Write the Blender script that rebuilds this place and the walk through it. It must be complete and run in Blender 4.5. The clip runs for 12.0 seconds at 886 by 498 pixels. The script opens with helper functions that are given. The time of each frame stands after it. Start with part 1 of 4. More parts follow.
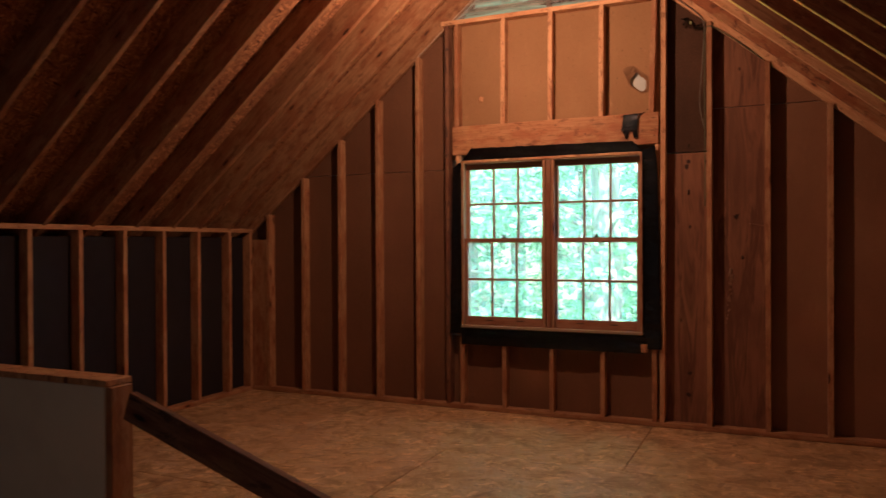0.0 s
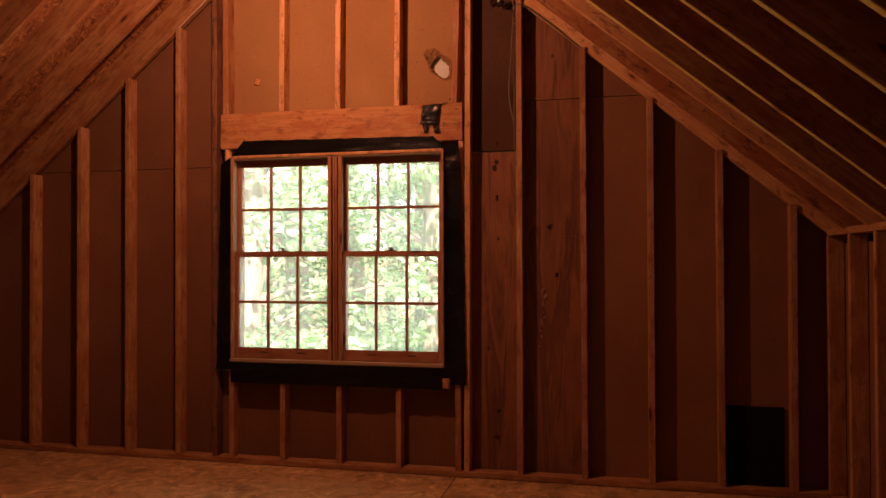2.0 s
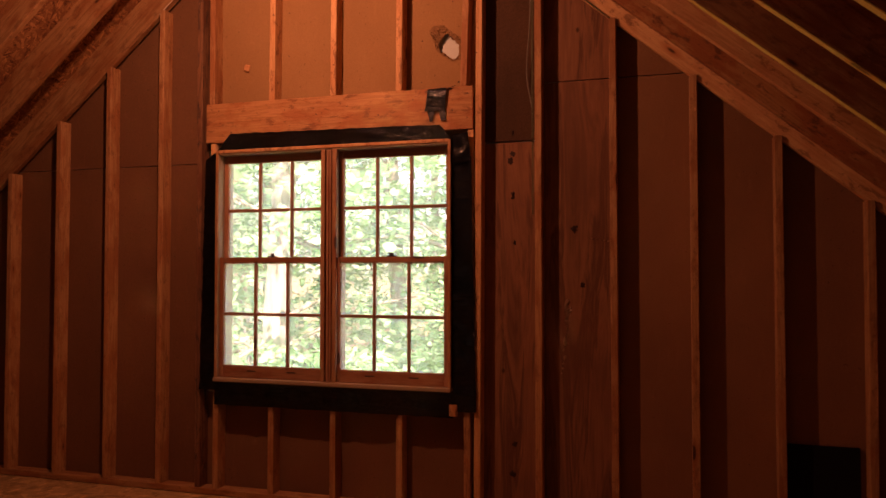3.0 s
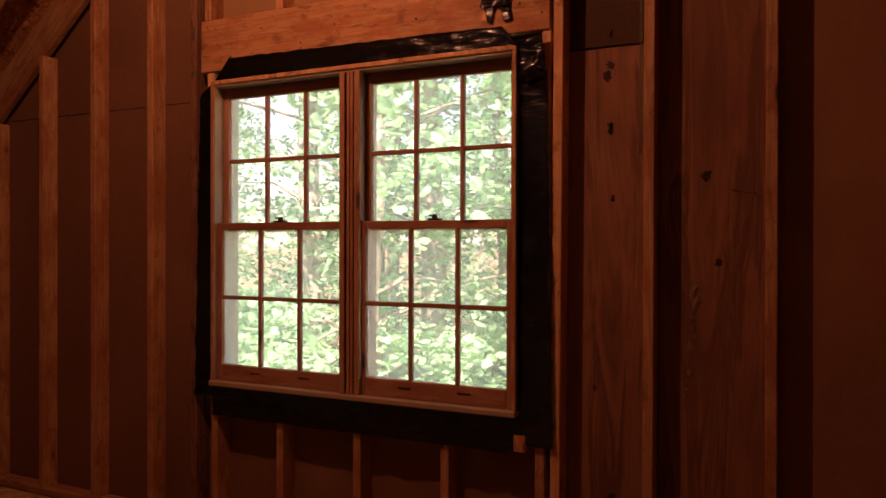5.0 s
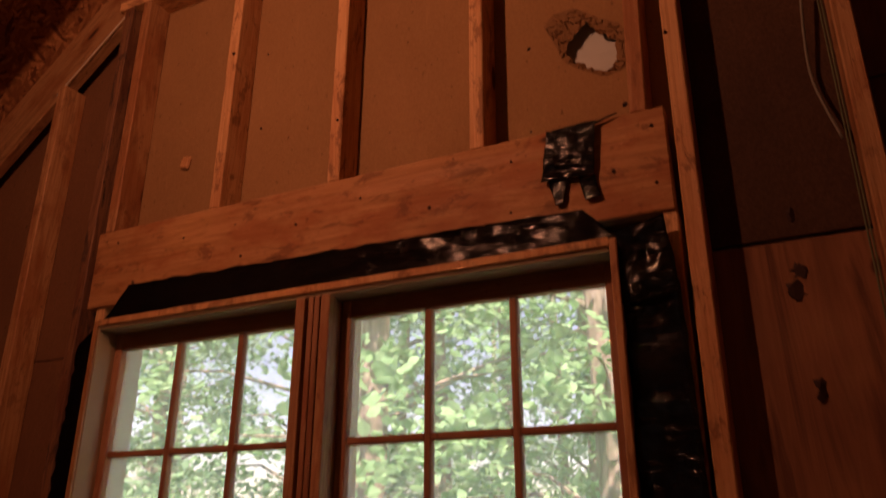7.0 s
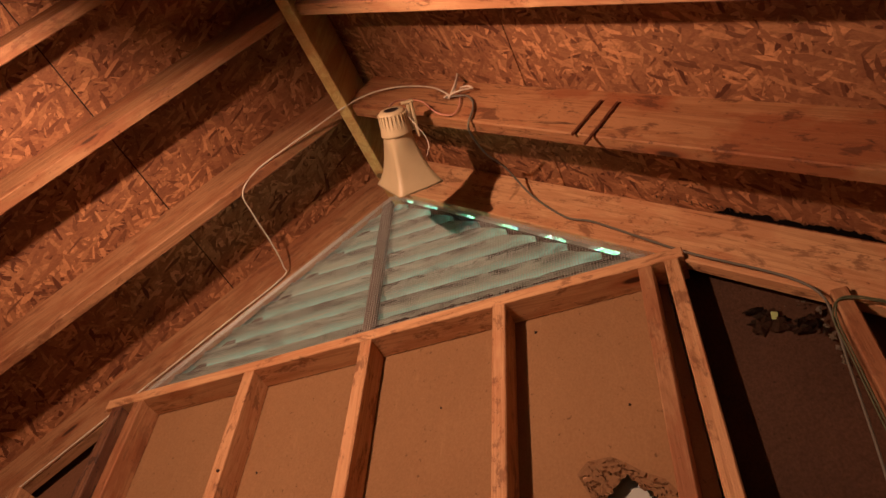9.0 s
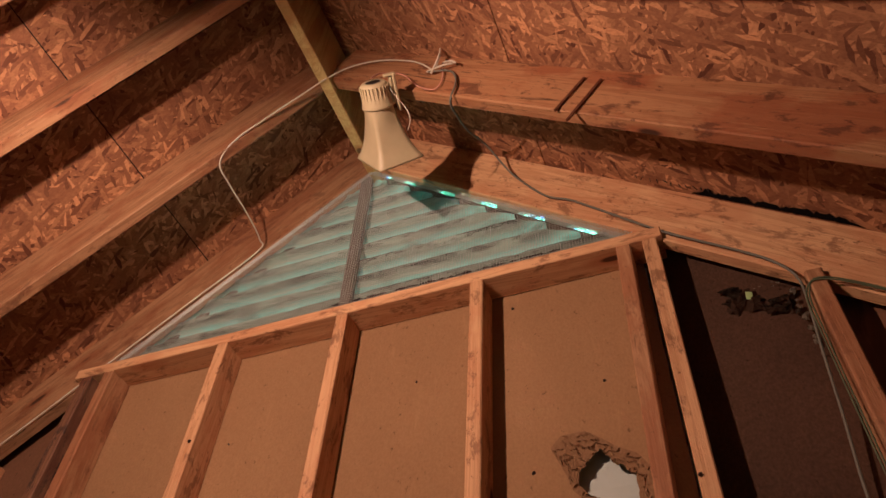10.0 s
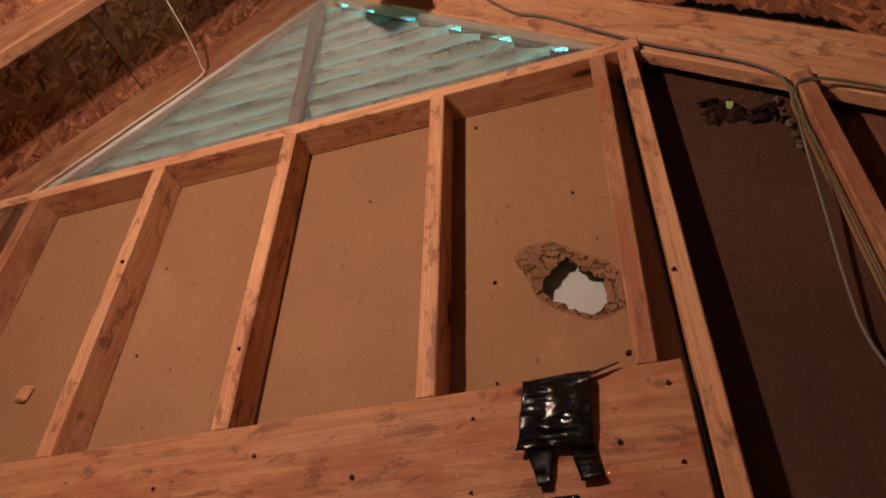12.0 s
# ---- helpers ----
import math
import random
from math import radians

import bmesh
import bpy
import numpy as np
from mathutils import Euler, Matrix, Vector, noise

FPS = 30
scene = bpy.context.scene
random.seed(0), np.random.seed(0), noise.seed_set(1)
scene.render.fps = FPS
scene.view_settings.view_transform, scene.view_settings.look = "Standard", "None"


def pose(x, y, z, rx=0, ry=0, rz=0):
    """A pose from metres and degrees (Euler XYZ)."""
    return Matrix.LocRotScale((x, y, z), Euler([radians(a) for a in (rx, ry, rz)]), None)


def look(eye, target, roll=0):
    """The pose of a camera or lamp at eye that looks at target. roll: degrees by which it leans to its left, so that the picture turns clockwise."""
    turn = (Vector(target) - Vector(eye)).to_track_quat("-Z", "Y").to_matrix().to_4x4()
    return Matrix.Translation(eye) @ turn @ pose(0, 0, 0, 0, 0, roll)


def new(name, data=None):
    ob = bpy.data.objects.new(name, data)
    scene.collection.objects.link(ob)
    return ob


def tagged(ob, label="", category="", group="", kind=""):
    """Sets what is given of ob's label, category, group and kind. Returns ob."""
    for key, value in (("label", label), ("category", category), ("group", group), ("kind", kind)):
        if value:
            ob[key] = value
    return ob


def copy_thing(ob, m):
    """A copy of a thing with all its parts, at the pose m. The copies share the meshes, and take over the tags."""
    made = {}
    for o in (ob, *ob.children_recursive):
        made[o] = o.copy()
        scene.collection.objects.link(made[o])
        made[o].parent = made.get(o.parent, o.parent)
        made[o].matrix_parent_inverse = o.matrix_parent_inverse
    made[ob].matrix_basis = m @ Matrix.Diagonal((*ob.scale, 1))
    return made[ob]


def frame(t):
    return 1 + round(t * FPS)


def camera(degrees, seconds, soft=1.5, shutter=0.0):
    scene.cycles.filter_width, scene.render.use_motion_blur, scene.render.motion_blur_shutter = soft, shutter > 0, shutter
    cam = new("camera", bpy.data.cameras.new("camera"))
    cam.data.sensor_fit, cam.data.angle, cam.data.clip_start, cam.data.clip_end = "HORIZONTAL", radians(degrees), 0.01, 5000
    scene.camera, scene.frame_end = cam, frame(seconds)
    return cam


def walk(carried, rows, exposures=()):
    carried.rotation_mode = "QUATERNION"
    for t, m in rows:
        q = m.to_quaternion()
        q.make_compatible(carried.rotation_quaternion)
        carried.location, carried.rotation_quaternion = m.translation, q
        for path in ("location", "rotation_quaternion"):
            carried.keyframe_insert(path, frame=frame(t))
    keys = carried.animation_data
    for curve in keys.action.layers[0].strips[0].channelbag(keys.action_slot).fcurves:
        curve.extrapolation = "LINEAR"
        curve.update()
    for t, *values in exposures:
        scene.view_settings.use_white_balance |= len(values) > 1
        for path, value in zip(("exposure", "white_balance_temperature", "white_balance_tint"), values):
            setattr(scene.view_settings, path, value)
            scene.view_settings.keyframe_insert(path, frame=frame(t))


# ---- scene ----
cam = camera(61.4, 12.0, shutter=0.25)
PATH = [
    (0, (1.693, -5.935, 1.426), (0.873, -4.111, 1.412), -0.3),
    (0.5, (1.643, -5.671, 1.457), (1.039, -3.764, 1.43), -0.1),
    (1, (1.696, -5.44, 1.412), (1.204, -3.502, 1.416), -0.5),
    (1.5, (1.775, -5.091, 1.422), (1.309, -3.146, 1.436), -0.5),
    (2, (1.805, -4.759, 1.419), (1.36, -2.809, 1.444), -0.2),
    (2.5, (1.819, -4.412, 1.417), (1.352, -2.467, 1.459), -0.2),
    (3, (1.888, -4.06, 1.389), (1.316, -2.144, 1.447), -0.0),
    (3.5, (1.896, -3.742, 1.41), (1.242, -1.852, 1.44), -0.1),
    (3.7, (1.851, -3.588, 1.409), (1.182, -1.703, 1.428), -0.2),
    (5.3, (1.627, -2.517, 1.359), (0.748, -0.72, 1.351), 0.2),
    (5.5, (1.545, -2.369, 1.355), (0.674, -0.569, 1.388), 0.3),
    (6, (1.401, -2.078, 1.36), (0.521, -0.287, 1.497), 0.8),
    (6.5, (1.229, -1.713, 1.477), (0.341, 0.044, 1.831), 0.1),
    (7, (1.04, -1.484, 1.569), (0.219, 0.198, 2.272), 0.0),
    (7.5, (0.935, -1.4, 1.745), (0.229, 0.162, 2.775), -0.2),
    (7.7, (0.95, -1.371, 1.778), (0.258, 0.097, 2.947), 0.7),
    (9.3, (0.91, -1.381, 1.823), (0.348, -0.224, 3.354), 4.3),
    (9.5, (0.912, -1.373, 1.824), (0.358, -0.205, 3.35), 4.2),
    (10, (0.895, -1.354, 1.805), (0.369, -0.146, 3.31), 3.5),
    (10.5, (0.873, -1.349, 1.796), (0.341, -0.084, 3.25), 3.5),
    (11, (0.849, -1.319, 1.779), (0.323, 0.011, 3.178), 3.2),
    (11.5, (0.803, -1.215, 1.758), (0.324, 0.136, 3.153), 2.1),
    (12, (0.8, -1.098, 1.744), (0.331, 0.314, 3.082), 1.0),
]
EXPOSURES = [(0.0, 4.25, 5250, 8), (0.5, 4.02, 5600, 12), (1.0, 3.98, 6500, 26), (1.5, 4.02, 7500, 45), (3.5, 3.85, 8100, 56), (5.5, 3.4, 7700, 54), (6.5, 3.02, 8000, 56),
             (7.0, 2.75, 7900, 53), (7.5, 3.44, 10700, 75), (7.7, 3.5, 10500, 70), (9.3, 3.93, 4750, 0), (12.0, 4.05, 4250, -6)]
walk(cam, [(t, look(eye, target, roll)) for t, eye, target, roll in PATH], EXPOSURES)

# ---- light ----
world = bpy.data.worlds.new("sky")
scene.world = world
world.use_nodes = True
wn = world.node_tree
sky = wn.nodes.new("ShaderNodeTexSky")
sky.sky_type, sky.sun_disc = "NISHITA", False
sky.sun_elevation, sky.sun_rotation = radians(52), radians(160)
wn.nodes["Background"].inputs["Strength"].default_value = 0.055
wn.links.new(sky.outputs[0], wn.nodes["Background"].inputs["Color"])

sun = new("sun", bpy.data.lights.new("sun", "SUN"))
sun.data.energy, sun.data.angle, sun.data.color = 3.1, radians(0.5), (1.0, 0.97, 0.92)
SUN_AZ = radians(160)
sun.matrix_world = look((0, 0, 30), (-math.sin(SUN_AZ) * math.cos(radians(52)), -math.cos(SUN_AZ) * math.cos(radians(52)), 30 - math.sin(radians(52))))

LAMP = Vector((-0.08, -1.38, 3.16))
bulb_light = new("bulb_light", bpy.data.lights.new("bulb_light", "POINT"))
bulb_light.data.energy, bulb_light.data.color, bulb_light.data.shadow_soft_size = 6.9, (1.0, 0.48, 0.25), 0.022
bulb_light.location = LAMP

PITCH = 10 / 12
SLOPE = math.atan(PITCH)
APEX = 4.33          # underside of the roof boards at the ridge
LOW = 4.09           # underside of the rafters at the ridge
BACK = -8.4          # south end of the attic
S = 0.4064           # stud spacing


# ---- materials ----
class Mat:
    """A small wrapper for building node materials."""
    def __init__(self, name, rough=0.7, metal=0.0, spec=0.3):
        self.m = bpy.data.materials.new(name)
        self.m.use_nodes = True
        self.t = self.m.node_tree
        self.b = self.t.nodes["Principled BSDF"]
        self.b.inputs["Roughness"].default_value = rough
        self.b.inputs["Metallic"].default_value = metal
        self.b.inputs["Specular IOR Level"].default_value = spec

    def n(self, kind, **kw):
        node = self.t.nodes.new("ShaderNode" + kind)
        for k, v in kw.items():
            if k in node.inputs:
                node.inputs[k].default_value = v
        return node

    def link(self, a, b):
        self.t.links.new(a, b)

    def coords(self, scale=(1, 1, 1), rot=(0, 0, 0), jitter=0.0):
        tc = self.n("TexCoord")
        mp = self.n("Mapping")
        mp.inputs["Scale"].default_value = scale
        mp.inputs["Rotation"].default_value = rot
        src = tc.outputs["Object"]
        if jitter:
            info = self.n("ObjectInfo")
            mul = self.n("Math")
            mul.operation = "MULTIPLY"
            mul.inputs[1].default_value = jitter
            self.link(info.outputs["Random"], mul.inputs[0])
            add = self.n("VectorMath")
            self.link(src, add.inputs[0])
            self.link(mul.outputs[0], add.inputs[1])
            src = add.outputs[0]
        self.link(src, mp.inputs["Vector"])
        return mp.outputs[0]

    def noise(self, vec, scale, detail=4.0, rough=0.55, dist=0.0):
        nz = self.n("TexNoise", Scale=scale, Detail=detail, Roughness=rough, Distortion=dist)
        self.link(vec, nz.inputs["Vector"])
        return nz.outputs["Fac"]

    def ramp(self, fac, stops):
        r = self.n("ValToRGB")
        e = r.color_ramp.elements
        while len(e) < len(stops):
            e.new(0.5)
        for el, (p, c) in zip(e, stops):
            el.position = p
            el.color = (*c, 1) if len(c) == 3 else c
        self.link(fac, r.inputs[0])
        return r.outputs[0]

    def mix(self, fac, a, b, mode="MIX"):
        x = self.n("Mix")
        x.data_type, x.blend_type = "RGBA", mode
        for sock, v in ((x.inputs[0], fac), (x.inputs[6], a), (x.inputs[7], b)):
            if hasattr(v, "links"):
                self.link(v, sock)
            elif isinstance(v, (int, float)):
                sock.default_value = v
            else:
                sock.default_value = (*v, 1)
        return x.outputs[2]

    def math(self, op, a, b=0.0):
        x = self.n("Math")
        x.operation = op
        for sock, v in ((x.inputs[0], a), (x.inputs[1], b)):
            if hasattr(v, "links"):
                self.link(v, sock)
            else:
                sock.default_value = v
        return x.outputs[0]

    def bump(self, fac, strength=0.3, distance=0.004):
        bp = self.n("Bump", Strength=strength, Distance=distance)
        self.link(fac, bp.inputs["Height"])
        self.link(bp.outputs[0], self.b.inputs["Normal"])

    def color(self, c):
        if hasattr(c, "links"):
            self.link(c, self.b.inputs["Base Color"])
        else:
            self.b.inputs["Base Color"].default_value = (*c, 1)
        return self.m


def lumber(name, light, mid, dark, stain=0.5, redness=0.8):
    """Sawn framing lumber whose grain runs along local z, with knots, resin blotches, mill stains and grime."""
    k = Mat(name, 0.7)
    grain = k.noise(k.coords((15, 15, 0.9), jitter=37.0), 1.0, 5, 0.6, 1.6)
    fine = k.noise(k.coords((260, 260, 6), jitter=11.0), 1.0, 3)
    c = k.ramp(grain, [(0.30, mid), (0.46, light), (0.53, tuple(x * 0.90 for x in mid)), (0.60, light), (0.75, mid)])
    c = k.mix(k.math("MULTIPLY", fine, 0.20), c, dark, "MULTIPLY")
    red = (mid[0] * 0.72, mid[1] * 0.50, mid[2] * 0.42)
    wash = k.noise(k.coords((8, 8, 3.5), jitter=17.0), 1.0, 6, 0.65)
    c = k.mix(k.ramp(wash, [(0.47, (0, 0, 0)), (0.57, (redness * 0.75, redness * 0.75, redness * 0.75))]), c, red)
    blot = k.noise(k.coords((19, 19, 8), jitter=23.0), 1.0, 8, 0.75, 0.4)
    c = k.mix(k.ramp(blot, [(0.545, (0, 0, 0)), (0.60, (stain * 0.8, stain * 0.8, stain * 0.8))]), c, dark)
    streak = k.noise(k.coords((38, 38, 1.8), jitter=91.0), 1.0, 5, 0.7, 0.8)
    c = k.mix(k.ramp(streak, [(0.63, (0, 0, 0)), (0.69, (stain, stain, stain))]), c, tuple(x * 0.5 for x in dark))
    spots = k.noise(k.coords((62, 62, 40), jitter=71.0), 1.0, 5, 0.75)
    c = k.mix(k.ramp(spots, [(0.635, (0, 0, 0)), (0.685, (0.8, 0.8, 0.8))]), c, tuple(x * 0.6 for x in dark))
    vor = k.n("TexVoronoi", Scale=1.0)
    k.link(k.coords((7.5, 7.5, 2.3), jitter=53.0), vor.inputs["Vector"])
    c = k.mix(k.ramp(vor.outputs["Distance"], [(0.10, (0.75, 0.75, 0.75)), (0.22, (0, 0, 0))]), c, red)
    c = k.mix(k.ramp(vor.outputs["Distance"], [(0.07, (0.9, 0.9, 0.9)), (0.10, (0, 0, 0))]), c, tuple(x * 0.30 for x in dark))
    info = k.n("ObjectInfo")
    tone = k.ramp(info.outputs["Random"], [(0.0, (0.82, 0.78, 0.76)), (1.0, (1.0, 1.0, 1.0))])
    c = k.mix(1.0, c, tone, "MULTIPLY")
    rgh = k.ramp(grain, [(0.3, (0.55, 0.55, 0.55)), (0.7, (0.8, 0.8, 0.8))])
    k.link(rgh, k.b.inputs["Roughness"])
    k.bump(k.math("ADD", fine, k.math("ADD", grain, k.math("ADD", blot, spots))), 0.5, 0.003)
    return k.color(c)


def strand_board(name, lights, darks, size=(14, 66, 1), rough=0.75, soft=0.5):
    """Oriented strand board: three layers of long flakes at different angles, each flake with its own tone."""
    k = Mat(name, rough, spec=0.5 if rough < 0.5 else 0.25)
    base = None
    for i, (ang, seed) in enumerate(((0.15, 3.0), (1.25, 17.0), (2.3, 41.0), (0.75, 29.0), (1.8, 61.0), (2.85, 83.0))):
        tc = k.n("TexCoord")
        info = k.n("ObjectInfo")
        add = k.n("VectorMath")
        k.link(tc.outputs["Object"], add.inputs[0])
        k.link(k.math("MULTIPLY", info.outputs["Random"], seed), add.inputs[1])
        wob = k.n("TexNoise", Scale=7.0, Detail=2.0)
        k.link(add.outputs[0], wob.inputs["Vector"])
        warp = k.n("VectorMath")
        warp.operation = "MULTIPLY_ADD"
        warp.inputs[1].default_value = (0.025, 0.025, 0.0)
        k.link(wob.outputs["Color"], warp.inputs[0])
        k.link(add.outputs[0], warp.inputs[2])
        mp = k.n("Mapping")
        mp.inputs["Rotation"].default_value = (0, 0, ang)
        mp.inputs["Location"].default_value = (seed, seed * 0.7, 0)
        mp2 = k.n("Mapping")
        mp2.inputs["Scale"].default_value = size
        k.link(warp.outputs[0], mp.inputs["Vector"])
        k.link(mp.outputs[0], mp2.inputs["Vector"])
        vor = k.n("TexVoronoi", Scale=1.0)
        vor.inputs["Randomness"].default_value = 1.0
        k.link(mp2.outputs[0], vor.inputs["Vector"])
        sep = k.n("SeparateColor")
        k.link(vor.outputs["Color"], sep.inputs[0])
        tone = k.ramp(sep.outputs[0], [(0.0, tuple(0.7 * b for b in darks)), (0.16, tuple(0.66 * b + 0.34 * a for a, b in zip(lights, darks))), (0.66, tuple(0.36 * b + 0.64 * a for a, b in zip(lights, darks))), (0.84, lights), (0.97, tuple(1.35 * a for a in lights))])
        if base is None:
            base = tone
            hgt = sep.outputs[1]
        else:
            mask = k.ramp(sep.outputs[1], [(0.70, (0, 0, 0)), (0.73, (1, 1, 1))])
            base = k.mix(mask, base, tone)
            hgt = k.math("ADD", hgt, k.math("MULTIPLY", sep.outputs[1], 0.6))
    grain = k.noise(k.coords((75, 150, 75), rot=(0, 0, 0.4), jitter=9.0), 1.0, 5, 0.7)
    base = k.mix(k.ramp(grain, [(0.42, (0, 0, 0)), (0.7, (soft, soft, soft))]), base, tuple(x * 0.6 for x in darks))
    big = k.noise(k.coords((1.6, 1.6, 1.6), jitter=5.0), 1.0, 4)
    base = k.mix(k.ramp(big, [(0.45, (0, 0, 0)), (0.75, (0.55, 0.55, 0.55))]), base, darks)
    if rough < 0.5:
        smudge = k.noise(k.coords((4.5, 4.5, 4.5), jitter=7.0), 1.0, 7, 0.72, 0.6)
        base = k.mix(k.ramp(smudge, [(0.50, (0, 0, 0)), (0.64, (0.6, 0.6, 0.6))]), base, tuple(x * 0.35 for x in darks))
        speck = k.noise(k.coords((26, 15, 20), jitter=3.0), 1.0, 4, 0.7)
        base = k.mix(k.ramp(speck, [(0.64, (0, 0, 0)), (0.70, (0.8, 0.8, 0.8))]), base, tuple(x * 0.18 for x in darks))
        k.link(k.ramp(smudge, [(0.40, (rough, rough, rough)), (0.64, (0.75, 0.75, 0.75))]), k.b.inputs["Roughness"])
    k.bump(hgt, 0.45, 0.004)
    return k.color(base)


def board_sheet(name, base, dark, speck=0.4):
    """Fibreboard or plywood sheet with faint mottling, streaks and specks."""
    k = Mat(name, 0.85, spec=0.15)
    big = k.noise(k.coords((1.8, 1.8, 1.1), jitter=13.0), 1.0, 5, 0.6)
    fib = k.noise(k.coords((170, 170, 130), jitter=3.0), 1.0, 3)
    mid = k.noise(k.coords((26, 26, 22), jitter=3.0), 1.0, 4)
    c = k.mix(k.ramp(big, [(0.35, (0, 0, 0)), (0.75, (0.6, 0.6, 0.6))]), base, dark)
    c = k.mix(k.math("MULTIPLY", fib, speck), c, dark, "MULTIPLY")
    c = k.mix(k.ramp(mid, [(0.60, (0, 0, 0)), (0.78, (0.35, 0.35, 0.35))]), c, dark)
    dots = k.noise(k.coords((85, 85, 60), jitter=21.0), 1.0, 2, 0.5)
    c = k.mix(k.ramp(dots, [(0.70, (0, 0, 0)), (0.76, (0.7, 0.7, 0.7))]), c, tuple(x * 0.4 for x in dark))
    scuff = k.noise(k.coords((40, 40, 7), jitter=33.0), 1.0, 5, 0.7)
    c = k.mix(k.ramp(scuff, [(0.58, (0, 0, 0)), (0.72, (0.15, 0.15, 0.15))]), c, tuple(x * 1.35 for x in base))
    k.bump(k.math("ADD", fib, mid), 0.45, 0.003)
    return k.color(c)


def plywood(name, light, dark):
    """Dark old plywood with cathedral grain along local z and knots."""
    k = Mat(name, 0.8, spec=0.2)
    g = k.noise(k.coords((9, 9, 0.9), jitter=13.0), 1.0, 6, 0.6, 1.2)
    fine = k.noise(k.coords((150, 150, 6), jitter=3.0), 1.0, 3)
    big = k.noise(k.coords((2.2, 2.2, 1.6), jitter=19.0), 1.0, 5, 0.6)
    c = k.ramp(g, [(0.3, dark), (0.5, light), (0.58, dark), (0.72, light)])
    c = k.mix(k.math("MULTIPLY", fine, 0.4), c, dark, "MULTIPLY")
    c = k.mix(k.ramp(big, [(0.42, (0, 0, 0)), (0.7, (0.8, 0.8, 0.8))]), c, dark)
    vor = k.n("TexVoronoi", Scale=1.0)
    k.link(k.coords((5.2, 5.2, 3.4), jitter=31.0), vor.inputs["Vector"])
    c = k.mix(k.ramp(vor.outputs["Distance"], [(0.045, (0.9, 0.9, 0.9)), (0.075, (0, 0, 0))]), c, tuple(x * 0.4 for x in dark))
    k.bump(g, 0.15, 0.003)
    return k.color(c)


def painted(name, base, rough=0.6, dirt=0.25, metal=0.0, spec=0.3, scale=9.0):
    """Plain painted or moulded surface with slight soiling."""
    k = Mat(name, rough, metal, spec)
    a = k.noise(k.coords((scale, scale, scale), jitter=7.0), 1.0, 5, 0.6)
    f = k.noise(k.coords((90, 90, 90)), 1.0, 3)
    c = k.mix(k.ramp(a, [(0.42, (0, 0, 0)), (0.78, (dirt, dirt, dirt))]), base, tuple(x * 0.45 for x in base))
    k.bump(f, 0.12, 0.002)
    return k.color(c)


LUMBER = lumber("framing_lumber", (0.52, 0.295, 0.14), (0.41, 0.215, 0.095), (0.13, 0.05, 0.024))
LUMBER_CLEAN = lumber("pale_lumber", (0.72, 0.44, 0.215), (0.62, 0.345, 0.155), (0.13, 0.048, 0.022), 0.75, 0.5)
LUMBER_HEADER = lumber("stained_header_lumber", (0.55, 0.295, 0.13), (0.46, 0.23, 0.095), (0.11, 0.04, 0.018), 0.65, 0.85)
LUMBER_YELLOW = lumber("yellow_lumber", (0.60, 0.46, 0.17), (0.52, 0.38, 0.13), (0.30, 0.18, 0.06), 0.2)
LUMBER_STAINED = lumber("water_stained_lumber", (0.50, 0.275, 0.12), (0.42, 0.20, 0.08), (0.10, 0.036, 0.018), 0.9, 1.0)
# rafter copy of the lumber, darkened to imitate weaker lamplight
LUMBER_DIMMED = lumber("dimmed_rafter_lumber", (0.40, 0.225, 0.105), (0.31, 0.16, 0.07), (0.10, 0.038, 0.018), 0.6)
# bright yellow that stands for light on the rafters' lower edges
LIT_EDGE = lumber("lit_rafter_edge", (0.92, 0.89, 0.30), (0.87, 0.84, 0.24), (0.60, 0.46, 0.14), 0.1)
# darkest lumber tone, for the west king stud and the brace
LUMBER_DARK = lumber("dark_brown_lumber", (0.24, 0.12, 0.06), (0.15, 0.07, 0.04), (0.03, 0.02, 0.017), 0.9)
ROOF_OSB = strand_board("roof_strand_board", (0.43, 0.215, 0.092), (0.125, 0.042, 0.02), (19, 84, 1), soft=0.4)
FLOOR_OSB = strand_board("floor_strand_board", (0.60, 0.41, 0.20), (0.36, 0.225, 0.10), (11, 34, 1), 0.30, 0.45)
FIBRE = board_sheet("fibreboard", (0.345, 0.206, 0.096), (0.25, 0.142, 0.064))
# darker copy of the fibreboard for the lower, western and far walls
FIBRE_DIM = board_sheet("darker_fibreboard", (0.205, 0.105, 0.055), (0.125, 0.058, 0.031))
# paler copy for the east side, its extra fill light put into the colour
FIBRE_FILL_LIT = board_sheet("fill_lit_fibreboard", (0.275, 0.142, 0.074), (0.17, 0.08, 0.042))
PLY = plywood("old_plywood", (0.275, 0.132, 0.070), (0.125, 0.056, 0.032))
PLY_DARK = board_sheet("mottled_dark_sheathing", (0.118, 0.062, 0.036), (0.026, 0.016, 0.012), 0.7)
PLASTER = painted("cream_wallboard", (0.74, 0.67, 0.50), 0.8, 0.3, scale=3)
SASH = lumber("sash_wood", (0.40, 0.21, 0.12), (0.34, 0.17, 0.09), (0.2, 0.09, 0.05), 0.2)
JAMB = painted("pale_jamb", (0.31, 0.225, 0.14), 0.6, 0.25)
JAMB_RED = lumber("bare_jamb_edge", (0.46, 0.27, 0.14), (0.38, 0.20, 0.10), (0.2, 0.09, 0.05), 0.2)
HORN = painted("beige_plastic", (0.50, 0.42, 0.25), 0.45, 0.25, spec=0.4)
WHITE = painted("white_siding", (0.46, 0.50, 0.47), 0.5, 0.2)
IRON = painted("dark_iron", (0.04, 0.03, 0.027), 0.5, 0.2, metal=0.6)
